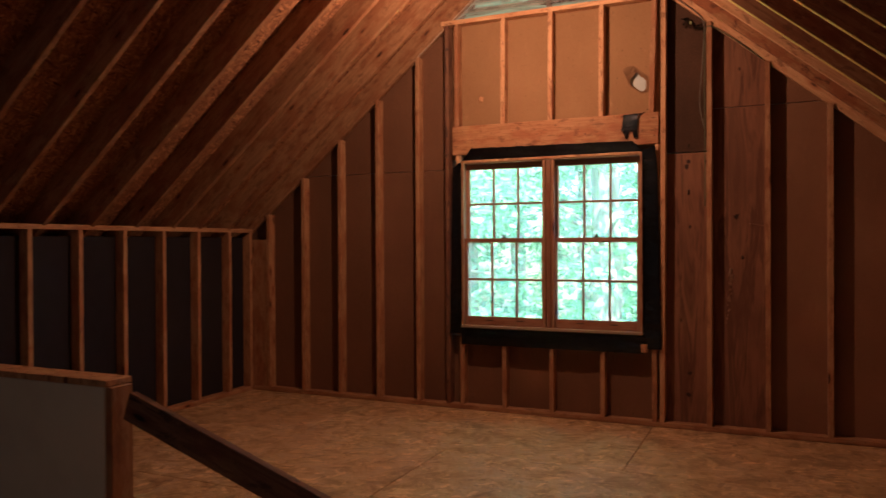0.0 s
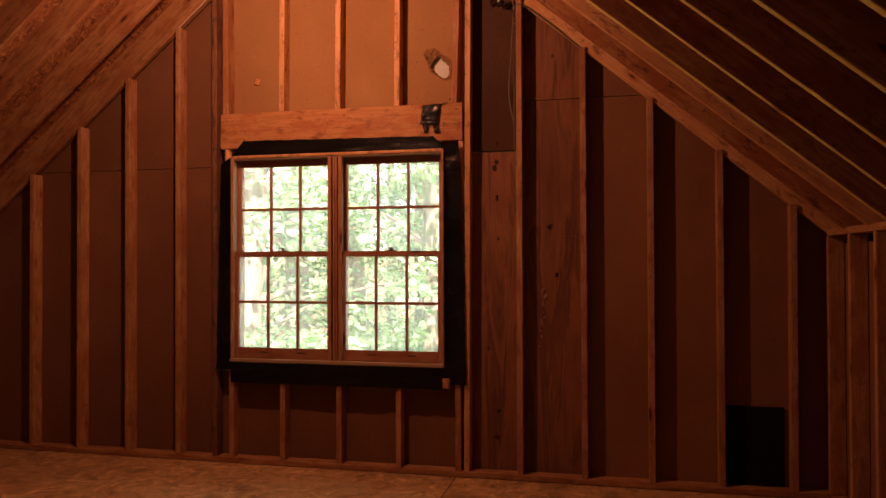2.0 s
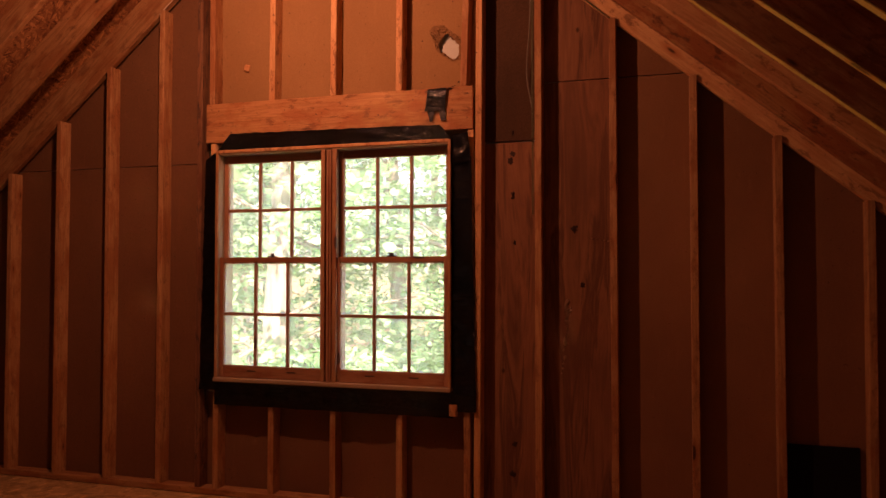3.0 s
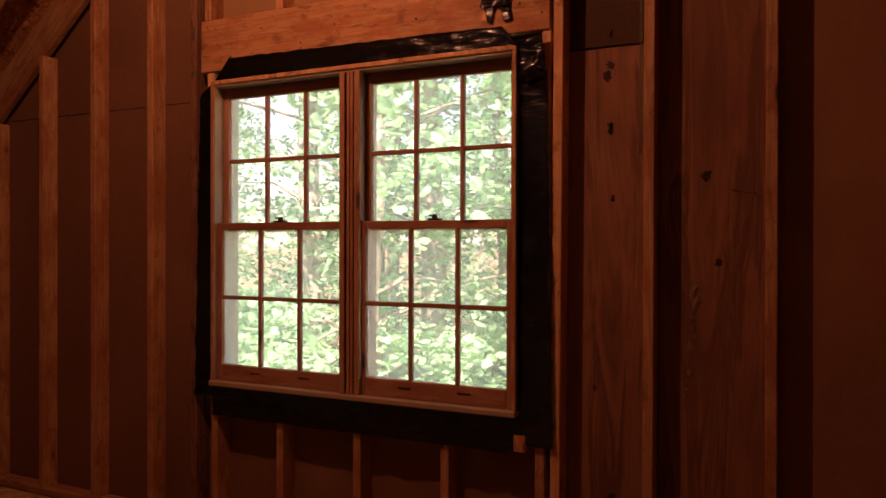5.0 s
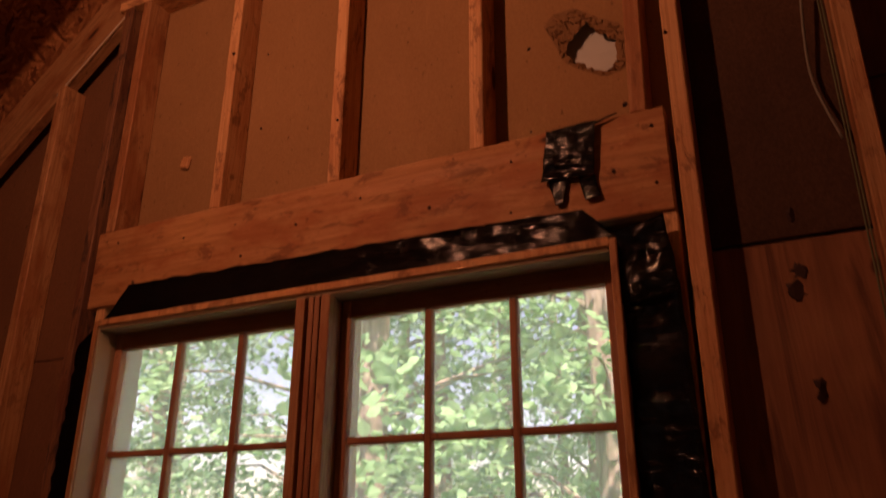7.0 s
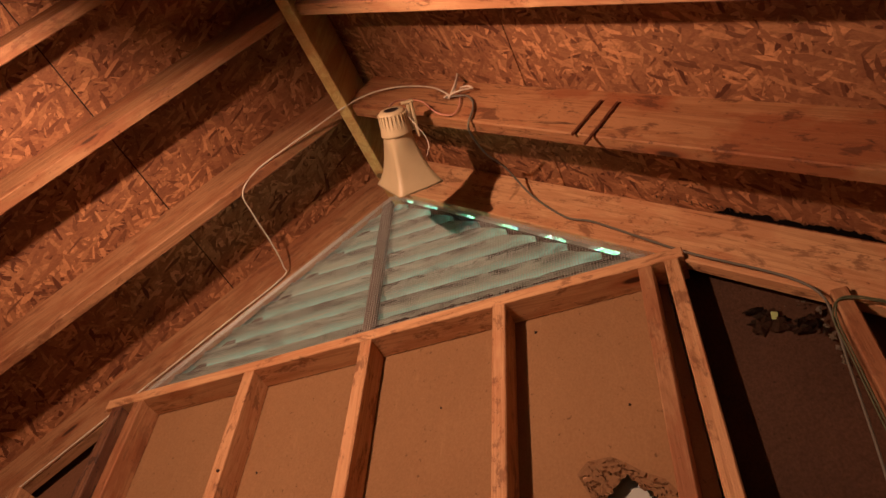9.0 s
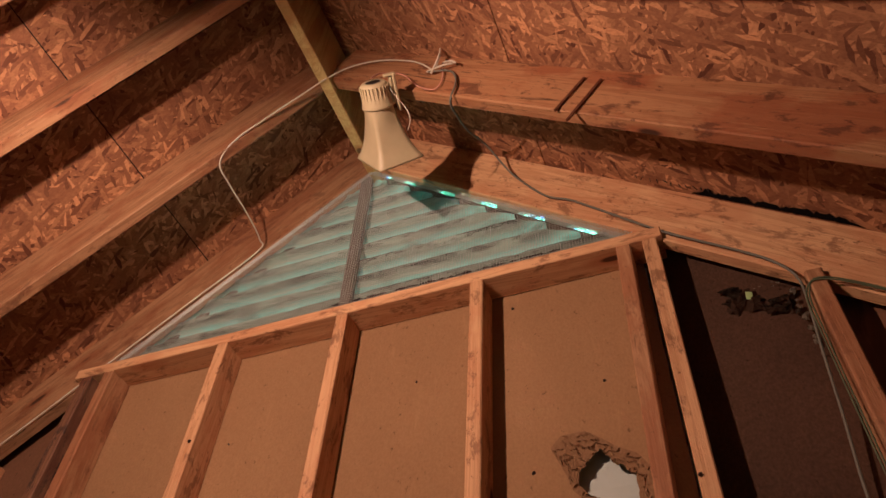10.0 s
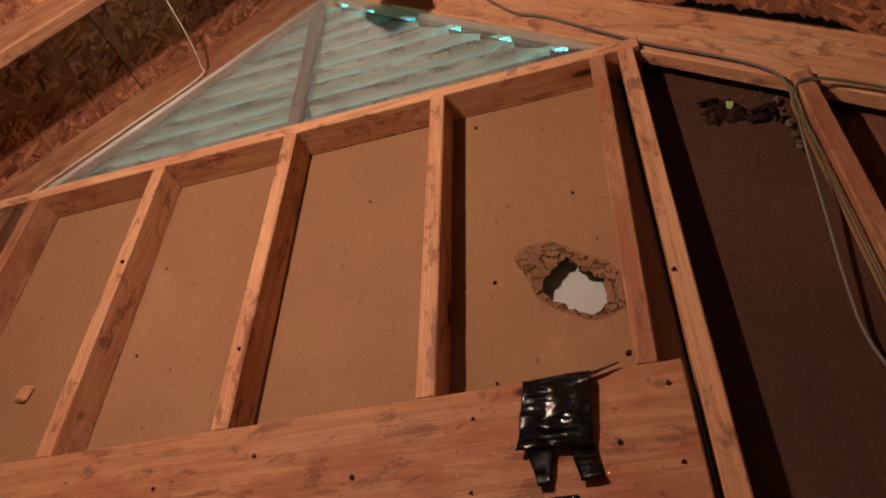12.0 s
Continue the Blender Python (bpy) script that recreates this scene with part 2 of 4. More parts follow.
WIRE = painted("galvanised_wire", (0.48, 0.49, 0.46), 0.45, 0.2, metal=0.2)
CORD_WHITE = painted("white_cord", (0.62, 0.56, 0.45), 0.5, 0.3)
CORD_GREY = painted("grey_cord", (0.15, 0.14, 0.11), 0.6, 0.4)
CORD_PINK = painted("pink_cord", (0.60, 0.30, 0.22), 0.5, 0.3)
CORD_GREEN = painted("green_cord", (0.10, 0.115, 0.06), 0.7, 0.5)
TORN = board_sheet("torn_fibre", (0.31, 0.185, 0.09), (0.20, 0.11, 0.052), 0.6)
TORN_DARK = board_sheet("dark_torn_fibre", (0.06, 0.04, 0.026), (0.02, 0.014, 0.01), 0.8)
KNOT = painted("dark_knot", (0.032, 0.014, 0.009), 0.7, 0.6, scale=60)
PAPER = painted("torn_paper", (0.20, 0.17, 0.12), 0.8, 0.5, scale=40)
DAYLIGHT_GREEN = painted("pale_green_daylight", (0.45, 0.62, 0.25), 0.7, 0.1)
SILVER = lumber("silvered_wood", (0.17, 0.155, 0.13), (0.12, 0.11, 0.09), (0.05, 0.045, 0.035), 0.5)
DARK_BACKING = painted("dark_backing", (0.020, 0.017, 0.020), 0.85, 0.3, spec=0.15)
BLACKBOARD = painted("black_board", (0.008, 0.008, 0.010), 0.9, 0.2, spec=0.1)


def film_material():
    """Black plastic flashing tape with small bright wrinkles."""
    k = Mat("black_flashing_film", 0.2, spec=0.5)
    a = k.noise(k.coords((9, 9, 26)), 1.0, 4, 0.6, 1.5)
    b = k.noise(k.coords((30, 30, 95)), 1.0, 3)
    fold = k.ramp(k.noise(k.coords((13, 13, 46)), 1.0, 2, 0.5, 0.8), [(0.47, (0, 0, 0)), (0.50, (1, 1, 1)), (0.53, (0, 0, 0))])
    k.bump(k.math("ADD", k.math("MULTIPLY", a, 0.14), k.math("ADD", k.math("MULTIPLY", b, 0.24), k.math("MULTIPLY", fold, 0.25))), 0.8, 0.010)
    return k.color(k.ramp(a, [(0.3, (0.003, 0.0035, 0.0045)), (0.8, (0.008, 0.009, 0.011))]))


FILM = film_material()


def louvre_material():
    """Weathered blue-grey painted slats worn to silvery wood; lower bands carry daylight's cyan."""
    k = Mat("weathered_louvre", 0.8, spec=0.2)
    v = k.coords((2.5, 24, 24), jitter=11.0)
    a = k.noise(v, 1.0, 6, 0.7, 0.7)
    b = k.noise(k.coords((6, 6, 6), jitter=4.0), 1.0, 4)
    c = k.ramp(a, [(0.28, (0.08, 0.08, 0.065)), (0.36, (0.19, 0.31, 0.28)), (0.47, (0.28, 0.58, 0.56)), (0.60, (0.40, 0.82, 0.81)), (0.75, (0.52, 0.90, 0.90))])
    sep = k.n("SeparateXYZ")
    k.link(k.n("TexCoord").outputs["Object"], sep.inputs[0])
    # split by height: cyan below imitates daylight, bare wood tones above
    h = k.math("ADD", k.math("MULTIPLY", sep.outputs["Z"], 7.0), k.math("MULTIPLY", a, 0.55))
    c = k.mix(k.ramp(h, [(0.50, (0, 0, 0)), (0.62, (0.85, 0.85, 0.85))]), c, k.ramp(a, [(0.36, (0.07, 0.068, 0.052)), (0.62, (0.34, 0.35, 0.28))]))
    c = k.mix(k.ramp(b, [(0.58, (0, 0, 0)), (0.72, (0.5, 0.5, 0.5))]), c, (0.08, 0.075, 0.06))
    # ragged dark line along each slat's top edge
    rot = k.noise(k.coords((6, 30, 30), jitter=29.0), 1.0, 5, 0.75)
    dark_edge = k.math("MULTIPLY", k.ramp(sep.outputs["Z"], [(0.050, (0, 0, 0)), (0.062, (1, 1, 1))]), k.ramp(rot, [(0.52, (0, 0, 0)), (0.57, (0.85, 0.85, 0.85))]))
    c = k.mix(dark_edge, c, (0.022, 0.017, 0.012))
    k.bump(a, 0.5, 0.005)
    return k.color(c)


LOUVRE = louvre_material()


def glass_material():
    m = bpy.data.materials.new("window_glass")
    m.use_nodes = True
    t = m.node_tree
    t.nodes.remove(t.nodes["Principled BSDF"])
    tr = t.nodes.new("ShaderNodeBsdfTransparent")
    tr.inputs[0].default_value = (0.94, 0.97, 0.94, 1)
    gl = t.nodes.new("ShaderNodeBsdfGlossy")
    gl.inputs["Roughness"].default_value = 0.02
    # pale translucent share imitates veiling glare over the panes
    df = t.nodes.new("ShaderNodeBsdfTranslucent")
    df.inputs[0].default_value = (0.74, 0.90, 0.92, 1)
    mx = t.nodes.new("ShaderNodeMixShader")
    veil = t.nodes.new("ShaderNodeMixShader")
    veil.inputs[0].default_value = 0.23
    mx.inputs[0].default_value = 0.05
    t.links.new(tr.outputs[0], veil.inputs[1])
    t.links.new(df.outputs[0], veil.inputs[2])
    t.links.new(veil.outputs[0], mx.inputs[1])
    t.links.new(gl.outputs[0], mx.inputs[2])
    t.links.new(mx.outputs[0], t.nodes["Material Output"].inputs[0])
    return m


GLASS = glass_material()


def leaf_material(name, light, dark):
    m = bpy.data.materials.new(name)
    m.use_nodes = True
    t = m.node_tree
    t.nodes.remove(t.nodes["Principled BSDF"])
    geo = t.nodes.new("ShaderNodeNewGeometry")
    r = t.nodes.new("ShaderNodeValToRGB")
    r.color_ramp.elements[0].color = (*dark, 1)
    r.color_ramp.elements[1].color = (*light, 1)
    t.links.new(geo.outputs["Random Per Island"], r.inputs[0])
    d = t.nodes.new("ShaderNodeBsdfDiffuse")
    tl = t.nodes.new("ShaderNodeBsdfTranslucent")
    mx = t.nodes.new("ShaderNodeMixShader")
    mx.inputs[0].default_value = 0.5
    for sh in (d, tl):
        t.links.new(r.outputs[0], sh.inputs[0])
    t.links.new(d.outputs[0], mx.inputs[1])
    t.links.new(tl.outputs[0], mx.inputs[2])
    t.links.new(mx.outputs[0], t.nodes["Material Output"].inputs[0])
    return m


LEAF = leaf_material("maple_leaves", (0.34, 0.60, 0.33), (0.19, 0.42, 0.20))
LEAF_DARK = leaf_material("shaded_leaves", (0.26, 0.48, 0.29), (0.12, 0.29, 0.15))
BARK = plywood("tree_bark", (0.38, 0.32, 0.26), (0.20, 0.16, 0.12))
EARTH = board_sheet("leaf_litter", (0.22, 0.16, 0.09), (0.10, 0.10, 0.04))


# ---- building helpers ----
def link_mesh(name, bm, material, parent=None, label="", m=None):
    me = bpy.data.meshes.new(name)
    bm.to_mesh(me)
    bm.free()
    me.materials.append(material)
    ob = new(name, me)
    if m is not None:
        ob.matrix_world = m
    if parent is not None:
        ob.parent = parent
        if m is not None:
            ob.matrix_parent_inverse = Matrix()
            ob.matrix_basis = m
    if label:
        tagged(ob, label)
    return ob


def part(name, bm, material, parent, label="", m=None):
    """Links a bmesh as one mesh object under a thing or a part."""
    return link_mesh(name, bm, material, parent, label, m)


def empty(name, m=None, **tags):
    ob = new(name)
    ob.empty_display_size = 0.1
    if m is not None:
        ob.matrix_world = m
    return tagged(ob, **tags)


def box_bm(x0, x1, y0, y1, z0, z1, bevel=0.0):
    bm = bmesh.new()
    bmesh.ops.create_cube(bm, size=1.0)
    for v in bm.verts:
        v.co = Vector(((x0 + x1) / 2 + v.co.x * (x1 - x0), (y0 + y1) / 2 + v.co.y * (y1 - y0), (z0 + z1) / 2 + v.co.z * (z1 - z0)))
    if bevel:
        bmesh.ops.bevel(bm, geom=bm.edges[:], offset=bevel, segments=1, affect="EDGES")
    return bm


MESHES = {}


def beam(name, a, b, w, d, material, parent, up=(0, 1, 0), label=""):
    """A board of section w x d from a to b; d lies along up. Its length runs along local z."""
    a, b = Vector(a), Vector(b)
    z = (b - a).normalized()
    y = Vector(up)
    y = (y - z * y.dot(z)).normalized()
    x = y.cross(z)
    length = (b - a).length
    key = (round(length, 3), w, d, material.name)
    if key not in MESHES:
        bm = box_bm(-w / 2, w / 2, -d / 2, d / 2, 0, length, 0.003)
        me = bpy.data.meshes.new(name)
        bm.to_mesh(me)
        bm.free()
        me.materials.append(material)
        MESHES[key] = me
    ob = new(name, MESHES[key])
    m = Matrix((x, y, z)).transposed().to_4x4()
    m.translation = a
    ob.parent = parent
    ob.matrix_basis = m
    if label:
        tagged(ob, label)
    return ob


def clip(poly, a, b, c):
    """Keeps the part of a polygon (x, z) with a x + b z <= c."""
    out = []
    for p, q in zip(poly, poly[1:] + poly[:1]):
        fp, fq = a * p[0] + b * p[1] - c, a * q[0] + b * q[1] - c
        if fp <= 0:
            out.append(p)
        if fp * fq < 0:
            k = fp / (fp - fq)
            out.append((p[0] + k * (q[0] - p[0]), p[1] + k * (q[1] - p[1])))
    return out


def under_roof(poly, c):
    return clip(clip(poly, PITCH, 1, c), -PITCH, 1, c)


def slab_bm(poly, y0, y1, holes=()):
    """A polygon of (x, z), with holes, made thick from y0 to y1."""
    bm = bmesh.new()
    edges = []
    for loop in (poly, *holes):
        vs = [bm.verts.new((x, y0, z)) for x, z in loop]
        edges += [bm.edges.new((vs[i], vs[(i + 1) % len(vs)])) for i in range(len(vs))]
    got = bmesh.ops.triangle_fill(bm, edges=edges, use_beauty=True, use_dissolve=False)
    faces = [f for f in got["geom"] if isinstance(f, bmesh.types.BMFace)]
    ext = bmesh.ops.extrude_face_region(bm, geom=faces)
    for v in ext["geom"]:
        if isinstance(v, bmesh.types.BMVert):
            v.co.y = y1
    bmesh.ops.recalc_face_normals(bm, faces=bm.faces[:])
    return bm


def tube_bm(points, radius, sides=6):
    """A round cord through the points, smoothed."""
    pts = [Vector(p) for p in points]
    fine = []
    for i in range(len(pts) - 1):
        p0, p1, p2, p3 = pts[max(i - 1, 0)], pts[i], pts[i + 1], pts[min(i + 2, len(pts) - 1)]
        for k in range(6):
            t = k / 6
            fine.append(0.5 * ((2 * p1) + (p2 - p0) * t + (2 * p0 - 5 * p1 + 4 * p2 - p3) * t * t + (3 * p1 - p0 - 3 * p2 + p3) * t ** 3))
    fine.append(pts[-1])
    bm = bmesh.new()
    rings = []
    for i, p in enumerate(fine):
        d = (fine[min(i + 1, len(fine) - 1)] - fine[max(i - 1, 0)]).normalized()
        u = d.orthogonal().normalized()
        if rings:
            u = (last - d * last.dot(d)).normalized()
        last = u
        v = d.cross(u)
        rings.append([bm.verts.new(p + radius * (u * math.cos(2 * math.pi * s / sides) + v * math.sin(2 * math.pi * s / sides))) for s in range(sides)])
    for r, q in zip(rings, rings[1:]):
        for s in range(sides):
            bm.faces.new((r[s], r[(s + 1) % sides], q[(s + 1) % sides], q[s]))
    bm.faces.new(rings[0][::-1])
    bm.faces.new(rings[-1])
    for f in bm.faces:
        f.smooth = True
    return bm


# ---- floor ----
floor = link_mesh("floor", box_bm(-5.3, 5.3, BACK, 0.14, -0.30, -0.022), FLOOR_OSB)
tagged(floor, "bare strand board attic subfloor, scuffed and dusty", "floor", kind="structure")
for row in range(-5, 5):
    off = 1.22 if row % 2 else 0.0
    y0, y1 = max(-1.22 * (row + 6), BACK), -1.22 * (row + 5)
    if y0 >= y1 - 0.05:
        continue
    x = -5.3 - off
    while x < 5.3:
        x0, x1 = max(x, -5.3), min(x + 2.44, 5.3)
        if x1 - x0 > 0.05:
            bm = box_bm(-(x1 - x0) / 2 + 0.002, (x1 - x0) / 2 - 0.002, -(y1 - y0) / 2 + 0.002, (y1 - y0) / 2 - 0.002, -0.018, 0.0, 0.002)
            part("floor_panel", bm, FLOOR_OSB, floor, m=pose((x0 + x1) / 2, (y0 + y1) / 2, random.uniform(-0.0015, 0)))
        x += 2.44

# ---- gable wall ----
gable = empty("wall_north", kind="structure", label="unfinished gable wall of bare studs and sheathing", category="wall")
W0, W1, WZ0, WZ1 = -0.775, 0.730, 0.715, 2.130     # window frame
VB = 3.36                                          # base of the louvre
HOLE_IN = [(0.622, 2.715), (0.632, 2.738), (0.650, 2.757), (0.674, 2.777), (0.690, 2.755), (0.702, 2.738), (0.722, 2.724), (0.745, 2.700), (0.741, 2.642), (0.733, 2.629), (0.709, 2.622), (0.678, 2.643), (0.646, 2.664), (0.621, 2.690)]
HOLE = [(0.604, 2.712), (0.568, 2.795), (0.594, 2.823), (0.649, 2.824), (0.680, 2.800), (0.712, 2.770), (0.752, 2.746), (0.778, 2.705), (0.780, 2.632), (0.746, 2.612), (0.709, 2.609), (0.674, 2.632), (0.640, 2.655), (0.612, 2.683)]



def sheet(x0, x1, z0, z1, material, holes=(), y=0.089):
    poly = under_roof([(x0 + 0.001, z0), (x1 - 0.001, z0), (x1 - 0.001, z1), (x0 + 0.001, z1)], APEX - 0.002)
    if len(poly) >= 3:
        cx, cz = (x0 + x1) / 2, (z0 + z1) / 2
        holes = [[(x - cx, z - cz) for x, z in h] for h in holes]
        bm = slab_bm([(x - cx, z - cz) for x, z in poly], 0, 0.013, holes)
        part("sheathing_panel", bm, material, gable, m=pose(cx, y, cz))


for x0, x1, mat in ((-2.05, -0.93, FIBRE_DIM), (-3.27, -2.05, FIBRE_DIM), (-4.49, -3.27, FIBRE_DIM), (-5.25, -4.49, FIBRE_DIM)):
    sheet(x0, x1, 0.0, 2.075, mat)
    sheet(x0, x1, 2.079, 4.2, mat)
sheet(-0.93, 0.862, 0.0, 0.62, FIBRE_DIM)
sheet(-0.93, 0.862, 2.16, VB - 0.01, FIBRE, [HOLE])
sheet(0.864, 1.236, 0.0, 2.115, PLY)
sheet(0.864, 1.236, 2.125, 4.2, PLY_DARK)
for x0, x1, mat in ((1.24, 1.64, PLY), (1.64, 2.46, FIBRE_FILL_LIT), (2.46, 3.68, FIBRE_FILL_LIT), (3.68, 5.25, FIBRE_FILL_LIT)):
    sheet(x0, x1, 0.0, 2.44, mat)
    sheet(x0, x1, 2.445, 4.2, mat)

beam("bottom_plate", (-5.2, 0.0445, 0.019), (5.2, 0.0445, 0.019), 0.038, 0.089, LUMBER, gable)
for k in (-12, -11, -10, -9, -8, -7, -6, -5, -4, -3, 3, 4, 5, 6, 7, 8, 9, 10, 11, 12):
    x = k * S
    top = LOW - PITCH * abs(x) + (0.012 if k > 0 else 0.0)
    beam("stud", (x, 0.0445, 0.038), (x + random.uniform(-0.004, 0.004), 0.0445, top), 0.038, 0.089, LUMBER, gable)
for x, lean, mat in ((-0.928, -0.006, LUMBER_DARK), (0.872, 0.019, LUMBER_CLEAN)):
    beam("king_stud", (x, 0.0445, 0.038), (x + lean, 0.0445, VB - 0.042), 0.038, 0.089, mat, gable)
for x in (-0.800, 0.815):
    beam("jack_stud", (x, 0.0445, 0.038), (x, 0.0445, 0.640), 0.038, 0.089, LUMBER, gable)
for x in (-0.833, 0.836):
    beam("trimmer_stud", (x, 0.048, 0.642), (x, 0.048, 2.19), 0.036, 0.082, LUMBER_CLEAN, gable)
for x in (-0.416, -0.006, 0.412):
    beam("cripple_stud", (x, 0.0445, 0.038), (x, 0.0445, 0.600), 0.038, 0.089, LUMBER, gable)
    beam("cripple_stud", (x - 0.006, 0.0445, 2.435), (x, 0.0445, VB - 0.042), 0.038, 0.089, LUMBER_CLEAN, gable)
for x, lean in ((-0.842, -0.003), (0.796, 0.026)):
    beam("cripple_stud", (x, 0.0445, 2.435), (x + lean, 0.0445, VB - 0.042), 0.038, 0.089, LUMBER, gable)
beam("header_board", (-0.882, 0.018, 2.3125), (0.852, 0.018, 2.3125), 0.245, 0.040, LUMBER_HEADER, gable, label="wide stained header board with nail holes")
beam("vent_plate", (-0.985, 0.0445, VB - 0.022), (0.925, 0.0445, VB - 0.022), 0.038, 0.089, LUMBER_CLEAN, gable)
part("sill_end", box_bm(0.716, 0.764, -0.020, -0.001, 0.572, 0.640, 0.003), LUMBER_CLEAN, gable, "short block end under the sill")
beam("rough_sill", (-0.78, 0.0445, 0.622), (0.79, 0.0445, 0.622), 0.038, 0.089, LUMBER, gable)

# clapboards outside
siding = empty("siding", kind="structure", label="white lapped siding on the outside of the gable", category="siding")
z = -0.3
while z < 4.2:
    spans = [(-5.3, 5.3)]
    if z + 0.13 > 0.70 and z < 2.14:
        spans = [(-5.3, W0 - 0.0), (W1 + 0.0, 5.3)]
    elif z + 0.13 > VB:
        half = max((4.08 - max(z, VB)) / PITCH, 0) * 1.0
        spans = [(-5.3, -half - 0.02), (half + 0.02, 5.3)]
    for x0, x1 in spans:
        lim = (APEX + 0.05 - z - 0.13) / PITCH
        x0, x1 = max(x0, -lim), min(x1, lim)
        if x1 - x0 > 0.05:
            bm = bmesh.new()
            pts = [(0.125, z), (0.140, z), (0.127, z + 0.135), (0.121, z + 0.135)]
            a = [bm.verts.new((x0, y, zz)) for y, zz in pts]
            b = [bm.verts.new((x1, y, zz)) for y, zz in pts]
            for i in range(4):
                bm.faces.new((a[i], a[(i + 1) % 4], b[(i + 1) % 4], b[i]))
            bm.faces.new(a[::-1])
            bm.faces.new(b)
            part("clapboard", bm, WHITE, siding)
    z += 0.13

# ---- roof ----
COS = math.cos(SLOPE)
for s, nm in ((-1, "roof_west"), (1, "roof_east")):
    roof = empty(nm, kind="structure", label="sloping roof of strand board sheets on bare rafters", category="roof")
    m3 = Matrix(((s * COS, 0, math.sin(SLOPE)), (0, 1, 0), (-math.sin(SLOPE), 0, s * COS))).to_4x4()
    m3.translation = (0, 0, APEX)
    rise = 0.83
    row = 0
    cuts = [0.0, rise, rise + 1.22, rise + 2.44, rise + 3.66, 6.95]
    for u0, u1 in zip(cuts, cuts[1:]):
        y1 = 0.16
        step = 2.44
        first = 1.6 if row % 2 else 0.83
        while y1 > BACK:
            y0 = max(y1 - first, BACK)
            first = step
            bm = box_bm(-(u1 - u0) / 2 + 0.002, (u1 - u0) / 2 - 0.002, -(y1 - y0) / 2 + 0.002, (y1 - y0) / 2 - 0.002, -0.006, 0.006)
            part("roof_panel", bm, ROOF_OSB, roof, m=m3 @ pose((u0 + u1) / 2, (y0 + y1) / 2, s * 0.006))
            y1 = y0
        row += 1
    bm = box_bm(-0.05, 7.0, BACK - 0.1, 0.17, 0.014 if s > 0 else -0.03, 0.03 if s > 0 else -0.014)
    part("roof_covering", bm, BLACKBOARD, roof, m=m3)
    ys = [0.034, -0.35, -0.74, -1.06, -1.46, -1.885, -2.29, -2.70] + [-2.70 - 0.41 * i for i in range(1, 14)]
    for i, y in enumerate(ys):
        y += random.uniform(-0.004, 0.004)
        # west and farther east rafters get the copy with dimness in its colour
        mat = LUMBER_DIMMED if i >= (3 if s > 0 else 0) else (LUMBER_STAINED if i == 1 and s > 0 else LUMBER_CLEAN)
        off = APEX - 0.092 / COS
        a = Vector((s * 0.024, y, off - 0.024 * PITCH))
        b = a + Vector((s * COS, 0, -math.sin(SLOPE))) * 6.3
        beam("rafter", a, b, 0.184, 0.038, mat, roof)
        # added strips paint the lit undersides of the east rafters
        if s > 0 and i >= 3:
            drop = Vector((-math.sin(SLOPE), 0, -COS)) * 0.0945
            beam("edge_strip", a + drop, b + drop, 0.004, 0.036, LIT_EDGE, roof)

STICKER = painted("dark_lumber_stain", (0.19, 0.075, 0.036), 0.8, 0.7, scale=40)
for a, b in (((0.748, -0.37, 3.453), (0.838, -0.37, 3.572)), ((0.774, -0.37, 3.393), (0.878, -0.37, 3.538))):
    beam("stain_mark", a, b, 0.007, 0.0012, STICKER, roof, label="dark stain mark across the rafter")

ridge = link_mesh("ridge_board", box_bm(-0.019, 0.019, BACK, 0.085, 4.045, 4.30, 0.003), LUMBER_YELLOW)
tagged(ridge, "yellowish pine ridge board along the roof peak", "beam", kind="structure")

# ---- knee walls and the south end ----
for s, nm in ((-1, "wall_west"), (1, "wall_east")):
    knee = empty(nm, kind="structure", label="low open knee wall of bare studs", category="wall")
    xf = s * 3.07
    beam("bottom_plate", (xf, -0.02, 0.019), (xf, BACK + 0.2, 0.019), 0.038, 0.089, LUMBER, knee, up=(1, 0, 0))
    beam("top_plate", (xf, -0.0, 1.562), (xf, BACK + 0.2, 1.562), 0.038, 0.089, LUMBER, knee, up=(1, 0, 0))
    for k in range(20):
        y = -0.002 - S * k if s > 0 else (-0.335 - 0.413 * (k - 1) if k else -0.030)
        beam("stud", (xf, y, 0.038), (xf, y, 1.543), 0.038, 0.089, LUMBER, knee, up=(1, 0, 0))
    # east: brown board; west: added black sheet in place of deep shade
    back = sorted((s * 3.118, s * 3.130))
    part("backing_board", box_bm(*back, BACK + 0.2, -0.005, 0.002, 1.50), FIBRE_FILL_LIT if s > 0 else DARK_BACKING, knee, "brown board behind the studs" if s > 0 else "black sheet added for the darkness behind the studs")
    if s < 0:
        part("corner_board", box_bm(-3.115, -2.868, 0.004, 0.036, 0.039, 1.475, 0.003), LUMBER, knee, "wide bare board filling the corner")
south = link_mesh("wall_south", slab_bm(under_roof([(-5.3, -0.1), (5.3, -0.1), (5.3, 4.5), (-5.3, 4.5)], APEX + 0.02), BACK - 0.15, BACK), FIBRE_DIM)
tagged(south, "brown sheathed wall closing the attic's far end", "wall", kind="structure")

# ---- half wall by the stairs ----
half = empty("half_wall", pose(-0.78, -3.685, 0), label="low cream wallboard half wall with a raw wood cap", category="half wall")
part("wallboard", box_bm(-2.1, -0.016, -0.065, 0.045, 0.0, 0.852, 0.004), PLASTER, half, "cream painted wallboard")
part("cap", box_bm(-2.1, 0.0, -0.07, 0.065, 0.853, 0.88, 0.003), LUMBER_CLEAN, half, "raw wood cap")
